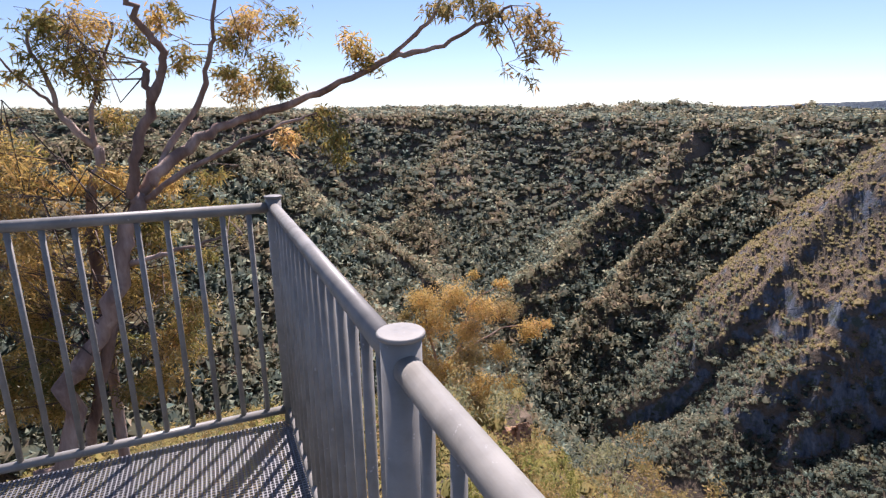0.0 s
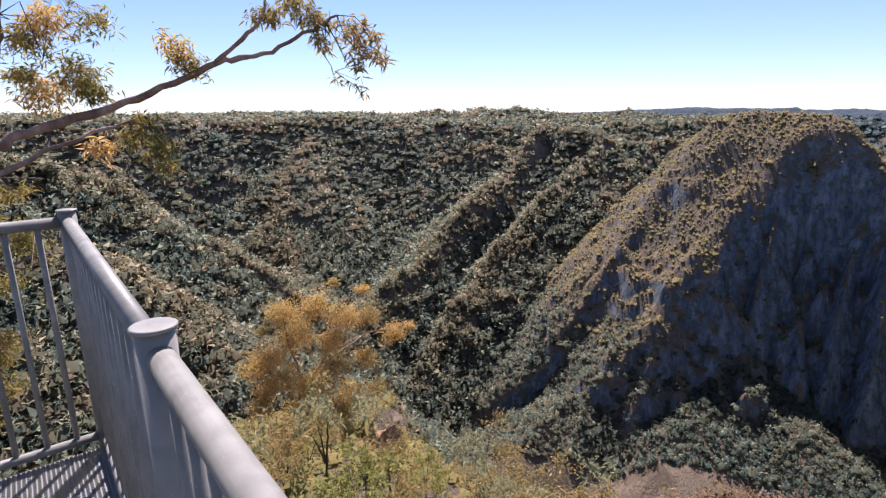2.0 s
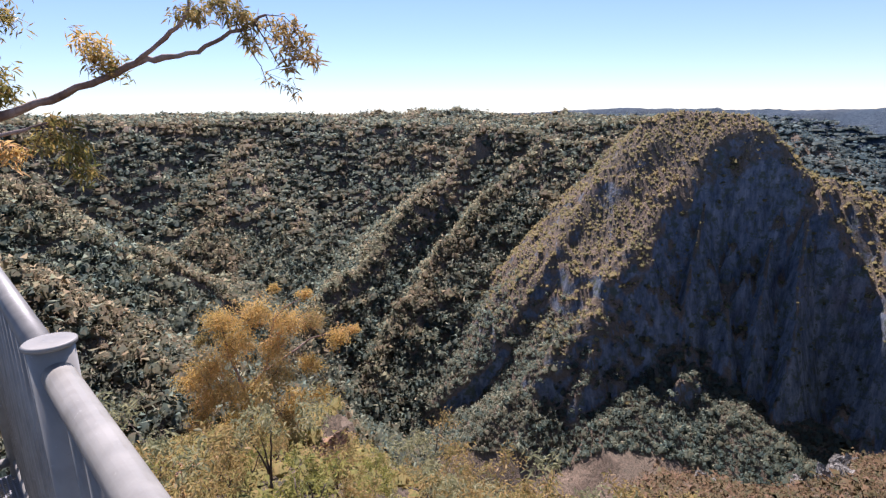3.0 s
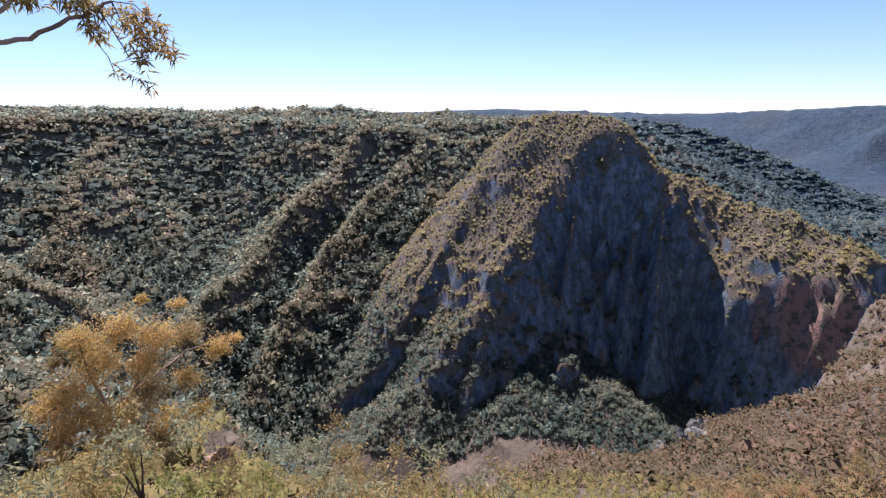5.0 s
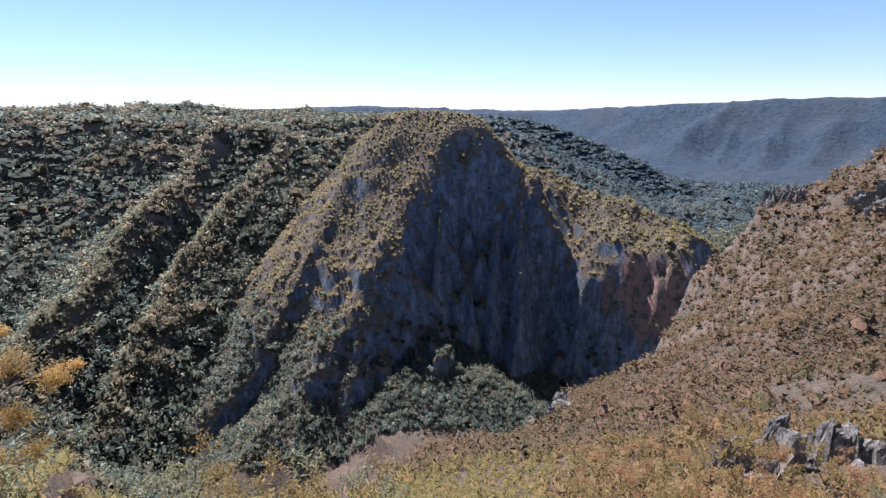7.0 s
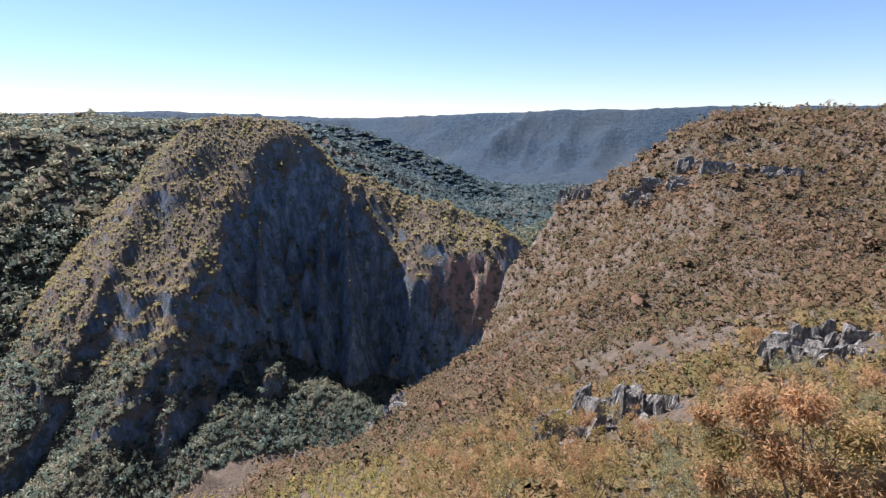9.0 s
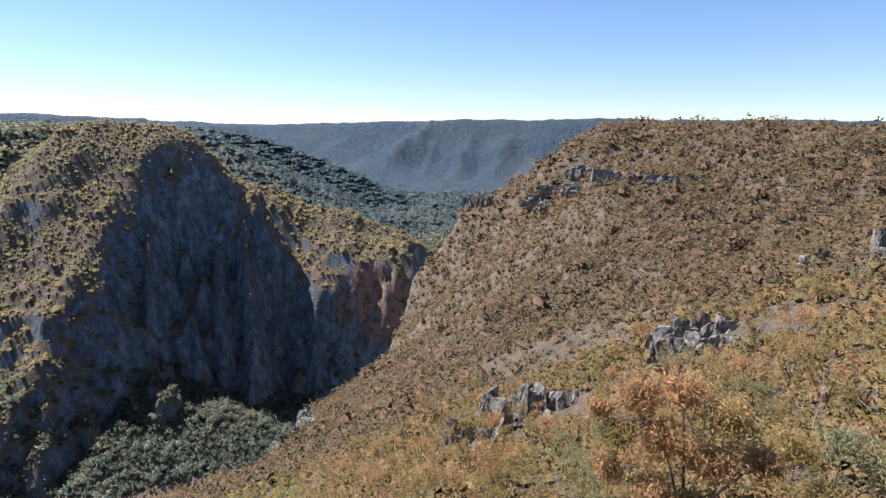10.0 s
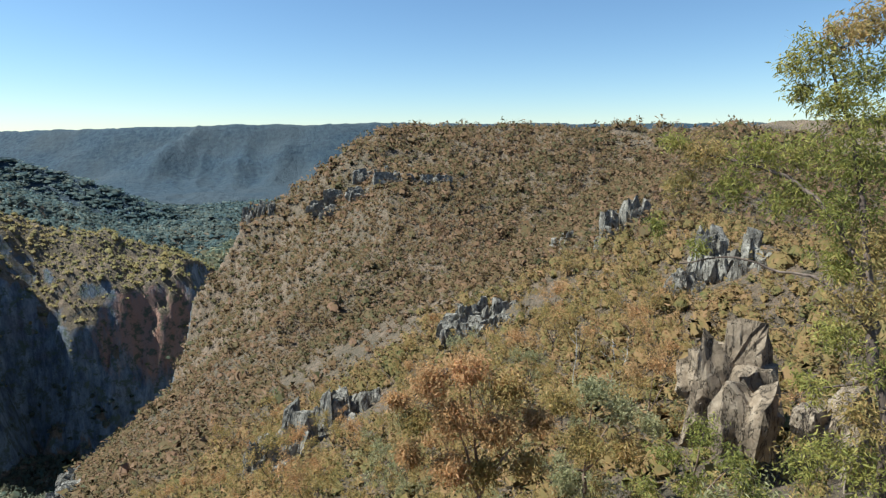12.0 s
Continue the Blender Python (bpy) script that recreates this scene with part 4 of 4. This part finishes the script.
long_clumps = [(-1.6, 6.8, 2.6, 0.33), (-1.2, 6.9, 2.6, 0.26), (-1.8, 6.8, 2.4, 0.31), (-1.4, 6.9, 2.1, 0.38), (-1.7, 6.8, 1.9, 0.35), (-1.3, 6.8, 1.9, 0.25),
               (-1.9, 6.8, 2.0, 0.26), (-2.3, 6.6, 2.2, 0.28), (-0.4, 6.5, 2.3, 0.27), (-0.3, 6.4, 2.1, 0.21), (-0.6, 6.0, 1.3, 0.19), (-0.8, 5.9, 1.4, 0.21),
               (-1.1, 5.9, 1.3, 0.18), (-0.6, 6.0, 1.1, 0.16), (-0.7, 6.0, 1.6, 0.13)]
tip_clumps = [(1.0, 5.5, 2.5, 0.21), (1.3, 5.4, 2.4, 0.23), (1.4, 5.2, 2.2, 0.19), (1.5, 5.2, 2.1, 0.10), (1.0, 5.5, 2.3, 0.14), (1.3, 5.2, 2.0, 0.09),
              (1.3, 5.1, 1.8, 0.06), (1.1, 5.3, 1.9, 0.05), (0.6, 5.8, 2.6, 0.19), (0.8, 5.6, 2.7, 0.24), (0.4, 6.0, 2.6, 0.13)]
left_clumps = [(-3.5, 6.5, 2.3, 0.43), (-3.3, 6.6, 2.5, 0.35), (-3.4, 6.6, 2.0, 0.31), (-3.7, 6.4, 2.5, 0.23), (-3.0, 6.8, 2.5, 0.29), (-2.3, 5.9, 2.5, 0.17), (-3.9, 6.3, 2.0, 0.17), (-3.2, 6.7, 1.6, 0.23), (-2.4, 6.6, 2.7, 0.22)]
skirt = []
for k in range(72):
    u, v, w = rng.uniform(0, 1, 3)
    a = Vector((-4.39, 6.21, 1.27)).lerp(Vector((-2.08, 6.89, 0.78)), u ** 1.25)
    b = Vector((-4.53, 5.60, -1.55)).lerp(Vector((-2.66, 6.48, -1.88)), u ** 1.25)
    skirt.append((*(a.lerp(b, v) + Vector((0, (w - 0.3) * 1.2, 0))), rng.uniform(0.2, 0.36)))
clumps = [(*c, int(k % 4 == 0)) for k, c in enumerate(long_clumps + left_clumps)] + [(*c, 2) for c in tip_clumps] + [(*c, int(rng.random() < 0.45)) for c in skirt]
make_tree("gum_tree", "leaning eucalypt with peeling bark and ochre leaves beside the platform", gum_trunk,
          [(gum_long, 0.07, 0.013), (gum_up, 0.065, 0.025), (gum_mid, 0.045, 0.018), (gum_low, 0.04, 0.01), (gum_fork, 0.028, 0.012), (gum_stub, 0.045, 0.03), (gum_rear, 0.07, 0.05), (gum_side, 0.035, 0.012)],
          clumps, 0.105, rng, MAT_BARK, MAT_TWIG, [MAT_LEAF_GUM, MAT_LEAF_OCHRE, MAT_LEAF_OLIVE], leaf=(0.1, 0.0095), density=380)
second_trunk = [(-3.78, 6.59, -0.80), (-3.57, 6.60, 0.18), (-3.38, 6.58, 0.98), (-3.39, 6.58, 1.22)]
second_trunk[0] = (second_trunk[0][0], second_trunk[0][1], float(ground_height(np.array([second_trunk[0][0]]), np.array([second_trunk[0][1]]))[0]) - 0.2)
fork_a = [(-3.39, 6.58, 1.22), (-3.62, 6.45, 1.58), (-3.68, 6.42, 1.91), (-3.78, 6.36, 2.33), (-3.59, 6.47, 2.68)]
fork_b = [(-3.39, 6.58, 1.22), (-3.40, 6.58, 1.55), (-3.27, 6.64, 1.98), (-3.07, 6.73, 2.58)]
fork_c = [(-3.65, 6.43, 1.67), (-3.80, 6.35, 1.85), (-3.97, 6.24, 2.07), (-4.08, 6.17, 2.38)]
bare_clumps = [(-3.6, 6.5, 2.6, 0.31), (-3.5, 6.5, 2.1, 0.27), (-3.8, 6.3, 2.2, 0.19), (-4.0, 6.2, 2.0, 0.16), (-3.1, 6.7, 2.2, 0.23), (-4.1, 6.2, 1.0, 0.47), (-3.9, 6.3, 0.8, 0.43)]
make_tree("gum_tree", "slender half-bare eucalypt with thin crooked branches", second_trunk, [(fork_a, 0.045, 0.012), (fork_b, 0.035, 0.012), (fork_c, 0.02, 0.008)],
          [(*c, int(k > 4)) for k, c in enumerate(bare_clumps)], 0.07, rng, MAT_BARK, MAT_TWIG, [MAT_LEAF_GUM, MAT_LEAF_OCHRE], density=110)

# the ochre tree on the slope
ochre_trunk = [(1.71, 24.75, -14.14), (1.92, 24.74, -12.34), (1.95, 24.73, -10.84)]
ochre_trunk[0] = (ochre_trunk[0][0], ochre_trunk[0][1], float(ground_height(np.array([ochre_trunk[0][0]]), np.array([ochre_trunk[0][1]]))[0]) - 0.2)
ochre_limbs = [([(1.95, 24.73, -10.84), (1.50, 24.76, -9.30), (1.19, 24.78, -7.28)], 0.1, 0.03), ([(1.95, 24.73, -10.84), (2.89, 24.65, -9.53), (3.45, 24.58, -7.31), (4.81, 24.37, -6.33)], 0.1, 0.02),
               ([(2.32, 24.70, -10.17), (4.04, 25.00, -9.32), (5.54, 25.24, -8.78), (7.05, 24.88, -8.92)], 0.07, 0.02), ([(1.97, 24.73, -11.14), (0.73, 24.29, -10.35), (0.13, 23.80, -8.88)], 0.06, 0.02)]
ochre_clumps = [(1.1, 24.8, -7.0, 1.10), (2.6, 24.7, -6.8, 1.18), (1.7, 24.8, -8.2, 1.44), (4.0, 24.5, -7.5, 1.26), (5.2, 24.8, -7.7, 0.91), (6.5, 25.0, -8.9, 0.93), (4.9, 24.3, -6.2, 0.52),
                (3.6, 24.6, -5.8, 0.37), (0.5, 24.3, -8.9, 1.23), (3.3, 24.1, -9.7, 1.23), (2.2, 23.7, -10.4, 1.31), (4.1, 24.0, -11.3, 1.08), (0.2, 23.8, -10.3, 0.91), (1.2, 23.8, -11.5, 0.91), (0.2, 24.8, -7.8, 0.42), (7.3, 24.8, -8.5, 0.44), (5.0, 24.3, -9.8, 0.79), (-0.3, 23.8, -9.2, 1.01), (1.1, 23.3, -9.7, 1.13), (3.6, 23.6, -12.0, 0.91), (3.2, 24.1, -8.5, 1.03), (5.4, 24.2, -11.4, 0.68), (-0.3, 23.3, -11.0, 0.74)]
make_tree("ochre_tree", "rounded small gum with ochre and orange leaves on the slope", ochre_trunk, ochre_limbs, [(*c[:3], 0.95 * c[3], int(k % 5 == 4)) for k, c in enumerate(ochre_clumps)],
          0.14, rng, MAT_BARK, MAT_TWIG, [MAT_LEAF_OCHRE, MAT_LEAF_OLIVE], leaf=(0.14, 0.021), density=230)


def make_shrub(name, label, mats, height, width, rng, leaf, density, clumps=9):
    """A shrub at the origin: several stems, each ending in leafy clumps."""
    stems = []
    tops = []
    for k in range(clumps):
        a = 6.283 * k / clumps + rng.uniform(-0.3, 0.3)
        out = width * 0.5 * rng.uniform(0.15, 0.95)
        tops.append((math.cos(a) * out, math.sin(a) * out, height * rng.uniform(0.45, 0.95), width * rng.uniform(0.16, 0.26), int(rng.integers(0, len(mats)))))
    for k in range(4):
        x, y, z = tops[k * clumps // 4][:3]
        stems.append(([(0, 0, height * 0.12), (x * 0.3, y * 0.3, height * 0.35), (x * 0.7, y * 0.7, z * 0.8)], 0.013 * height, 0.005 * height))
    return make_tree(name, label, [(0, 0, -0.25), (0, 0, height * 0.06), (0.02, 0.01, height * 0.14)], stems, tops, 0.018 * height, rng, MAT_TWIG, MAT_TWIG, mats, leaf, density, "shrub", "shrubs on the slope")


GREENS = [
    ("shrub", "yellow-green leafy shrub on the slope", [MAT_LEAF_GREEN], 1.7, 1.7, (0.11, 0.018), 75),
    ("shrub", "olive-brown twiggy shrub on the slope", [MAT_LEAF_OLIVE], 1.5, 1.7, (0.11, 0.015), 60),
    ("shrub", "olive and russet young gum on the slope", [MAT_LEAF_RUSSET, MAT_LEAF_OLIVE], 2.6, 2.4, (0.15, 0.021), 55),
    ("shrub", "grey-green shrub on the slope", [MAT_LEAF_GREY, MAT_LEAF_OLIVE], 2.0, 2.1, (0.13, 0.018), 60),
]
protos = [make_shrub(*row[:3], row[3], row[4], rng, row[5], row[6]) for row in GREENS for twice in range(2)]


def height_at(x, y):
    return float(ground_height(np.array([float(x)]), np.array([float(y)]))[0])


def strew(places, kinds):
    """Shrubs at places (x, y, scale): the first of each kind is the one already built."""
    for x, y, s in places:
        az = math.degrees(math.atan2(x, y))
        if y > 12 and (abs(az - 11) < 3.5 or abs(az + 2) < 2.5):
            continue
        if beside_crag(np.array([[x, y]]))[0]:
            continue
        proto = protos[int(kinds[int(rng.integers(0, len(kinds)))])]
        c = copy_thing(proto, pose(x, y, height_at(x, y), 0, 0, rng.uniform(0, 360)))
        c.scale = (s, s, s * rng.uniform(0.85, 1.15))


def ring(az0, az1, r0, r1, step):
    p = scatter(rng, az0, az1, r0, r1, lambda r: step(r))
    return [(x, y, rng.uniform(0.6, 1.15)) for x, y, s in p if not (-3.6 < x < 1.8 and y < 3.6)]


for k, proto in enumerate(protos):
    a, r = radians(-30 + 22 * k), 9.0 + 1.3 * k
    proto.location = (r * math.sin(a), r * math.cos(a), height_at(r * math.sin(a), r * math.cos(a)))
strew(ring(-48, 62, 6.5, 26, lambda r: 1.1 + 0.055 * r), (0, 1, 2, 3, 3, 2, 6, 7))
strew(ring(62, 150, 11, 34, lambda r: 1.5 + 0.06 * r), (2, 3, 4, 5, 6, 7, 6, 7))
strew([(x, y, s * 1.9) for x, y, s in ring(72, 132, 34, 82, lambda r: 0.115 * r)], (3, 4, 5, 4, 5, 6))


def make_rock(name, label, mat, place, size, blocks, rng, tall=1.0, lean=0.0, bulk=1.0):
    """A crag of angular, upright blocks bedded into the ground; each block is a rough faceted hull."""
    rock = thing(name, label, "rock", place, "rock outcrops")
    w, d, h = size
    for k in range(blocks):
        bm = bmesh.new()
        c = Vector((rng.uniform(-0.5, 0.5) * w, rng.uniform(-0.5, 0.5) * d, 0))
        f = 1 - 0.65 * (abs(c.x) / (w * 0.5)) ** 1.5
        sx, sy, sz = bulk * w * rng.uniform(0.09, 0.2), bulk * d * rng.uniform(0.12, 0.28), h * rng.uniform(0.35, 1.0) * f
        turn = Matrix.Rotation(rng.uniform(-0.5, 0.5), 3, "Z") @ Matrix.Rotation(rng.uniform(-0.22, 0.22), 3, "X")
        for j in range(15):
            v = Vector(rng.uniform(-1, 1, 3))
            v = v / max(abs(v.x), abs(v.y), abs(v.z)) * rng.uniform(0.7, 1.0)
            v = turn @ Vector((v.x * sx * (1 - 0.14 * max(v.z, 0)), v.y * sy * (1 - 0.14 * max(v.z, 0)), v.z * sz * tall))
            bm.verts.new((c.x + v.x + lean * v.z, c.y + v.y, v.z))
        out = bmesh.ops.convex_hull(bm, input=bm.verts)
        bmesh.ops.delete(bm, geom=[g for g in out["geom_interior"] if isinstance(g, bmesh.types.BMVert)], context="VERTS")
        bmesh.ops.subdivide_edges(bm, edges=bm.edges[:], cuts=3, use_grid_fill=True)
        grit = min(sx, sy, sz)
        for v in bm.verts:
            q = v.co / grit + Vector((7.3 * k, 0, 0))
            q.z *= 0.45
            v.co += (Vector(noise.noise_vector(q * 0.6)) * 0.22 + Vector(noise.noise_vector(q * 1.7)) * 0.2 + Vector(noise.noise_vector(q * 4.1)) * 0.12) * grit
        part("block", bm, mat, rock)
    return rock


def rock_at(name, label, mat, x, y, size, blocks, lift=0.0, tall=1.0, lean=0.0):
    return make_rock(name, label, mat, (x, y, height_at(x, y) + lift), size, blocks, rng, tall, lean)


def crag(name, label, mat, top, size, blocks, lean=0.0, bulk=1.0, tall=1.0):
    """A rock whose highest blocks reach the given place."""
    return make_rock(name, label, mat, (top[0], top[1], top[2] - size[2] * 0.92), size, blocks, np.random.default_rng(int(7 * abs(top[0]) + blocks)), tall, lean, bulk)


# orange sandstone by the ochre tree
for top, size in (((4.83, 23.95, -12.97), (3.4, 1.8, 1.7)), ((-0.44, 23.19, -11.87), (2.8, 1.8, 1.7))):
    crag("sandstone_rock", "weathered orange sandstone ledge among shrubs", MAT_ROCK_ORANGE, top, size, 10, bulk=1.3)

# the pale knob and the crags along the rocky rib
crag("sandstone_rock", "large pale buff sandstone knob with cracked face", MAT_ROCK_PALE, at(134.2, -15.6, 22.5), (1.7, 1.9, 3.2), 6, 0.0, 2.7, 0.95)
crag("sandstone_rock", "pale boulder beside the sandstone knob", MAT_ROCK_PALE, at(137.4, -19.2, 21), (1.6, 1.7, 2.4), 5, 0.0, 2.6, 0.95)
crag("sandstone_rock", "pale weathered boulder under the bush", MAT_ROCK_PALE, at(143.8, -18.6, 17), (1.3, 1.3, 1.8), 7, 0.0, 2.0, 1.0)
for az, el, r, size in ((131, -7.9, 58, (3, 3, 5)), (133.4, -8.4, 57, (3, 3, 5)), (135.6, -9.2, 56, (3, 2.6, 4.2)), (129, -11.6, 56, (2.6, 2.6, 3))):
    crag("rock_outcrop", "pale columnar crag with dark clefts", MAT_ROCK_BUFF, at(az, el, r), size, 12, 0.0, 1.6, 1.15)
for az, el, r, size in ((122.8, -5.2, 92, (5, 5, 8)), (121.0, -7.4, 90, (4, 4, 7)), (124.6, -6.2, 92, (4, 5, 7)), (116.6, -9.6, 98, (3, 3, 4))):
    crag("rock_outcrop", "tall weathered pale crag on the hillside", MAT_ROCK_BUFF, at(az, el, r), size, 14, 0.0, 1.5, 1.15)
for az, el, r, size, blocks in ((86.2, -28.2, 66, (4, 6, 6.5), 18), (89.2, -27.6, 67, (4, 6, 7), 20), (92.2, -26.9, 68, (4, 5.5, 6), 18), (95.2, -26.2, 68, (4, 5, 5.5), 16), (98, -27.4, 68, (3, 4, 3.5), 10), (84.4, -29.8, 66, (3, 4, 4.5), 10)):
    crag("rock_outcrop", "jagged grey rock ridge among bushes", MAT_ROCK_GREY, at(az, el, r), size, blocks, 0.15, 1.3, 1.3)
for az, el, r, size in ((105.8, -18.3, 76, (4, 4.5, 4)), (108.2, -16.9, 77, (4, 5, 4.5)), (111, -16.7, 78, (4, 5, 4)), (113.6, -17.0, 77, (4, 4.5, 3.6)), (115.6, -17.8, 76, (3, 3.5, 3)), (110, -18.4, 73, (3, 4.5, 3))):
    crag("rock_outcrop", "dark broken boulders on the brown slope", MAT_ROCK_GREY, at(az, el, r), size, 18, 0.0, 1.1, 1.25)
for az, el, r, size in ((61.6, -33.2, 116, (7, 8, 9)), (64.2, -32.2, 124, (7, 8, 9)), (65.9, -29.0, 146, (7, 8, 12)), (66.6, -27.7, 160, (7, 8, 9))):
    crag("rock_outcrop", "dark crag at the brink of the gorge", MAT_ROCK_GREY, at(az, el, r), size, 22, 0.0, 1.3)
for x, y, w, h in ((334, 36, 9, 9), (331, 26, 9, 7), (300, -6, 16, 5), (292, -18, 20, 5), (290, -34, 20, 5), (276, -12, 14, 5), (270, -26, 16, 5), (266, -42, 18, 5), (318, -50, 22, 4), (262, -60, 14, 4)):
    rock_at("rock_outcrop", "dark grey cliff band below the hill's crest", MAT_ROCK_GREY, x, y, (6, w, h * 1.3), 26, 0.8)
for x, y, w in ((119, 52, 6), (108, 55, 5), (100, 62, 5), (92, 66, 4)):
    rock_at("rock_outcrop", "grey rock ledge at the lip of the gorge", MAT_ROCK_GREY, x, y, (w, w, 2.4), 14, 0.3)


def grounded(p):
    return (p[0], p[1], height_at(p[0], p[1]) - 0.2)


# the green bush tree beside the lookout
bush_trunk = [grounded((3.79, -6.12, -2.00)), (3.93, -6.03, -1.24), (4.10, -6.03, -0.63), (4.23, -6.06, -0.23)]
bush_limbs = [([(4.23, -6.06, -0.23), (4.57, -6.05, 0.37), (5.04, -5.91, 0.94), (5.57, -5.66, 1.15), (6.10, -5.33, 1.27)], 0.04, 0.01),
              ([(4.13, -6.01, -0.41), (4.61, -5.89, 0.02), (5.11, -5.84, 0.00), (5.57, -5.65, 0.08), (6.11, -5.32, -0.11)], 0.022, 0.008),
              ([(4.23, -6.06, -0.23), (4.49, -6.12, 0.60), (4.76, -6.15, 1.41), (5.10, -6.13, 2.14)], 0.045, 0.012),
              ([(4.08, -6.05, -0.74), (4.31, -6.00, -0.96), (4.58, -5.91, -1.14)], 0.02, 0.008)]
bush_top = [(5.2, -6.0, 2.3, 0.37), (5.0, -6.2, 2.5, 0.37), (4.8, -6.3, 2.1, 0.43), (5.4, -5.9, 2.2, 0.21), (5.0, -6.1, 1.8, 0.36), (4.8, -6.4, 2.6, 0.37), (5.3, -6.0, 1.9, 0.22), (4.6, -6.2, 1.6, 0.39)]
bush_mid = [(6.3, -5.2, 1.4, 0.24), (6.0, -5.5, 1.3, 0.36), (5.5, -5.7, 1.3, 0.40), (5.1, -6.0, 1.3, 0.43), (4.7, -6.2, 1.2, 0.46), (6.2, -5.3, 0.9, 0.27), (5.7, -5.6, 0.9, 0.33), (5.2, -5.9, 0.8, 0.40),
            (4.7, -6.1, 0.7, 0.46), (4.4, -6.2, 0.4, 0.45), (6.3, -5.1, 0.4, 0.17), (5.9, -5.4, 0.2, 0.19), (4.6, -6.0, 0.2, 0.35)]
bush_low = [(4.3, -6.0, -0.1, 0.40), (4.5, -6.0, -0.5, 0.34), (4.0, -6.1, -0.7, 0.40), (4.6, -5.9, -1.1, 0.27), (4.1, -6.0, -1.2, 0.40), (4.3, -5.9, -1.7, 0.36), (3.9, -6.0, -1.7, 0.39), (4.5, -5.8, -2.0, 0.27)]
make_tree("bush_tree", "sprawling yellow-green bush with thin pale branches", bush_trunk, bush_limbs, [(*c, int(k % 4 == 1)) for k, c in enumerate(bush_top + bush_mid + bush_low)],
          0.06, rng, MAT_TWIG, MAT_TWIG, [MAT_LEAF_GREEN, MAT_LEAF_OLIVE], leaf=(0.07, 0.0085), density=560)
# russet and grey gums below it
def slope_gum(label, foot, crown, limbs, mats, radius, leaf, density):
    low, high = Vector(grounded(foot)), Vector(crown[0][:3])
    fork = low.lerp(high, 0.45) + Vector((0.1, 0.15, 0))
    lines = [([fork, fork.lerp(Vector(c[:3]), 0.5) + Vector((0, 0, 0.25)), Vector(c[:3])], radius * 0.6, radius * 0.15) for c in crown[::limbs]]
    return make_tree("gum_tree", label, [low, low.lerp(fork, 0.55), fork], lines, [(*c, int(k % len(mats))) for k, c in enumerate(crown)], radius, rng, MAT_BARK, MAT_TWIG, mats, leaf=leaf, density=density)


slope_gum("russet-leaved gum with a broad open crown below the lookout", (16.39, -6.72, -11.54), [(16.7, -5.7, -6.2, 0.89), (17.0, -4.4, -6.6, 0.86), (16.3, -7.0, -6.8, 0.89), (16.5, -5.1, -7.8, 1.01), (16.0, -6.5, -8.2, 0.97), (17.1, -3.9, -8.1, 0.71), (15.9, -7.9, -8.0, 0.71),
          (17.5, -3.3, -7.4, 0.51), (15.6, -7.4, -9.4, 0.69), (16.3, -5.0, -9.6, 0.86), (17.0, -3.6, -9.2, 0.63), (15.9, -6.1, -9.7, 0.68)], 3, [MAT_LEAF_RUSSET, MAT_LEAF_RUSSET, MAT_LEAF_OLIVE], 0.11, (0.2, 0.027), 260)
slope_gum("grey-green gum with thin pale stems below the lookout", (16.80, -10.53, -12.54), [(16.8, -10.5, -7.5, 0.84), (17.4, -9.4, -8.2, 0.80), (16.3, -11.4, -8.2, 0.84), (16.5, -10.2, -9.6, 0.97), (16.7, -9.5, -11.1, 0.81), (15.8, -11.4, -9.6, 0.82), (15.7, -12.2, -8.6, 0.60)], 2,
          [MAT_LEAF_GREY, MAT_LEAF_OLIVE], 0.09, (0.19, 0.024), 200)
slope_gum("yellow-green young gum in front of the rocks", (7.50, -7.25, -5.67), [(7.5, -7.2, -3.5, 0.50), (7.8, -6.7, -4.0, 0.45), (7.0, -7.4, -3.8, 0.47), (7.3, -7.0, -4.4, 0.48), (7.9, -6.5, -4.7, 0.35), (6.7, -7.6, -4.2, 0.39)], 2,
          [MAT_LEAF_GREEN], 0.05, (0.09, 0.013), 240)
slope_gum("reddish bare-twigged shrub on the slope", (21.29, -16.42, -10.79), [(21.4, -16.3, -9.2, 0.93), (21.9, -15.5, -9.7, 0.71), (20.8, -17.1, -9.2, 0.71)], 2, [MAT_LEAF_RUSSET], 0.06, (0.2, 0.022), 90)
for foot, head, r in (((35.65, -19.86, -15.52), (35.72, -19.72, -13.02), 0.05), ((30.80, -20.22, -13.91), (30.98, -19.93, -11.92), 0.035), ((32.30, -21.59, -14.28), (32.12, -21.86, -12.32), 0.03)):
    low = Vector(grounded(foot))
    dead = thing("dead_tree", "thin bleached dead tree on the slope", "tree", low, "dead trees")
    top = Vector(head) - low
    part("trunk", tapered([(0, 0, 0), top * 0.3 + Vector((0.12, 0.1, 0)), top * 0.65 - Vector((0.1, 0.08, 0)), top], r, r * 0.3, rng), MAT_DEAD, dead)
    for k in range(4):
        a = top * rng.uniform(0.5, 0.9)
        part("limb", tapered([a, a + Vector((rng.uniform(-0.4, 0.4), rng.uniform(-0.4, 0.4), 0.4)), a + Vector((rng.uniform(-0.9, 0.9), rng.uniform(-0.9, 0.9), 0.8))], r * 0.4, r * 0.12, rng), MAT_DEAD, dead)
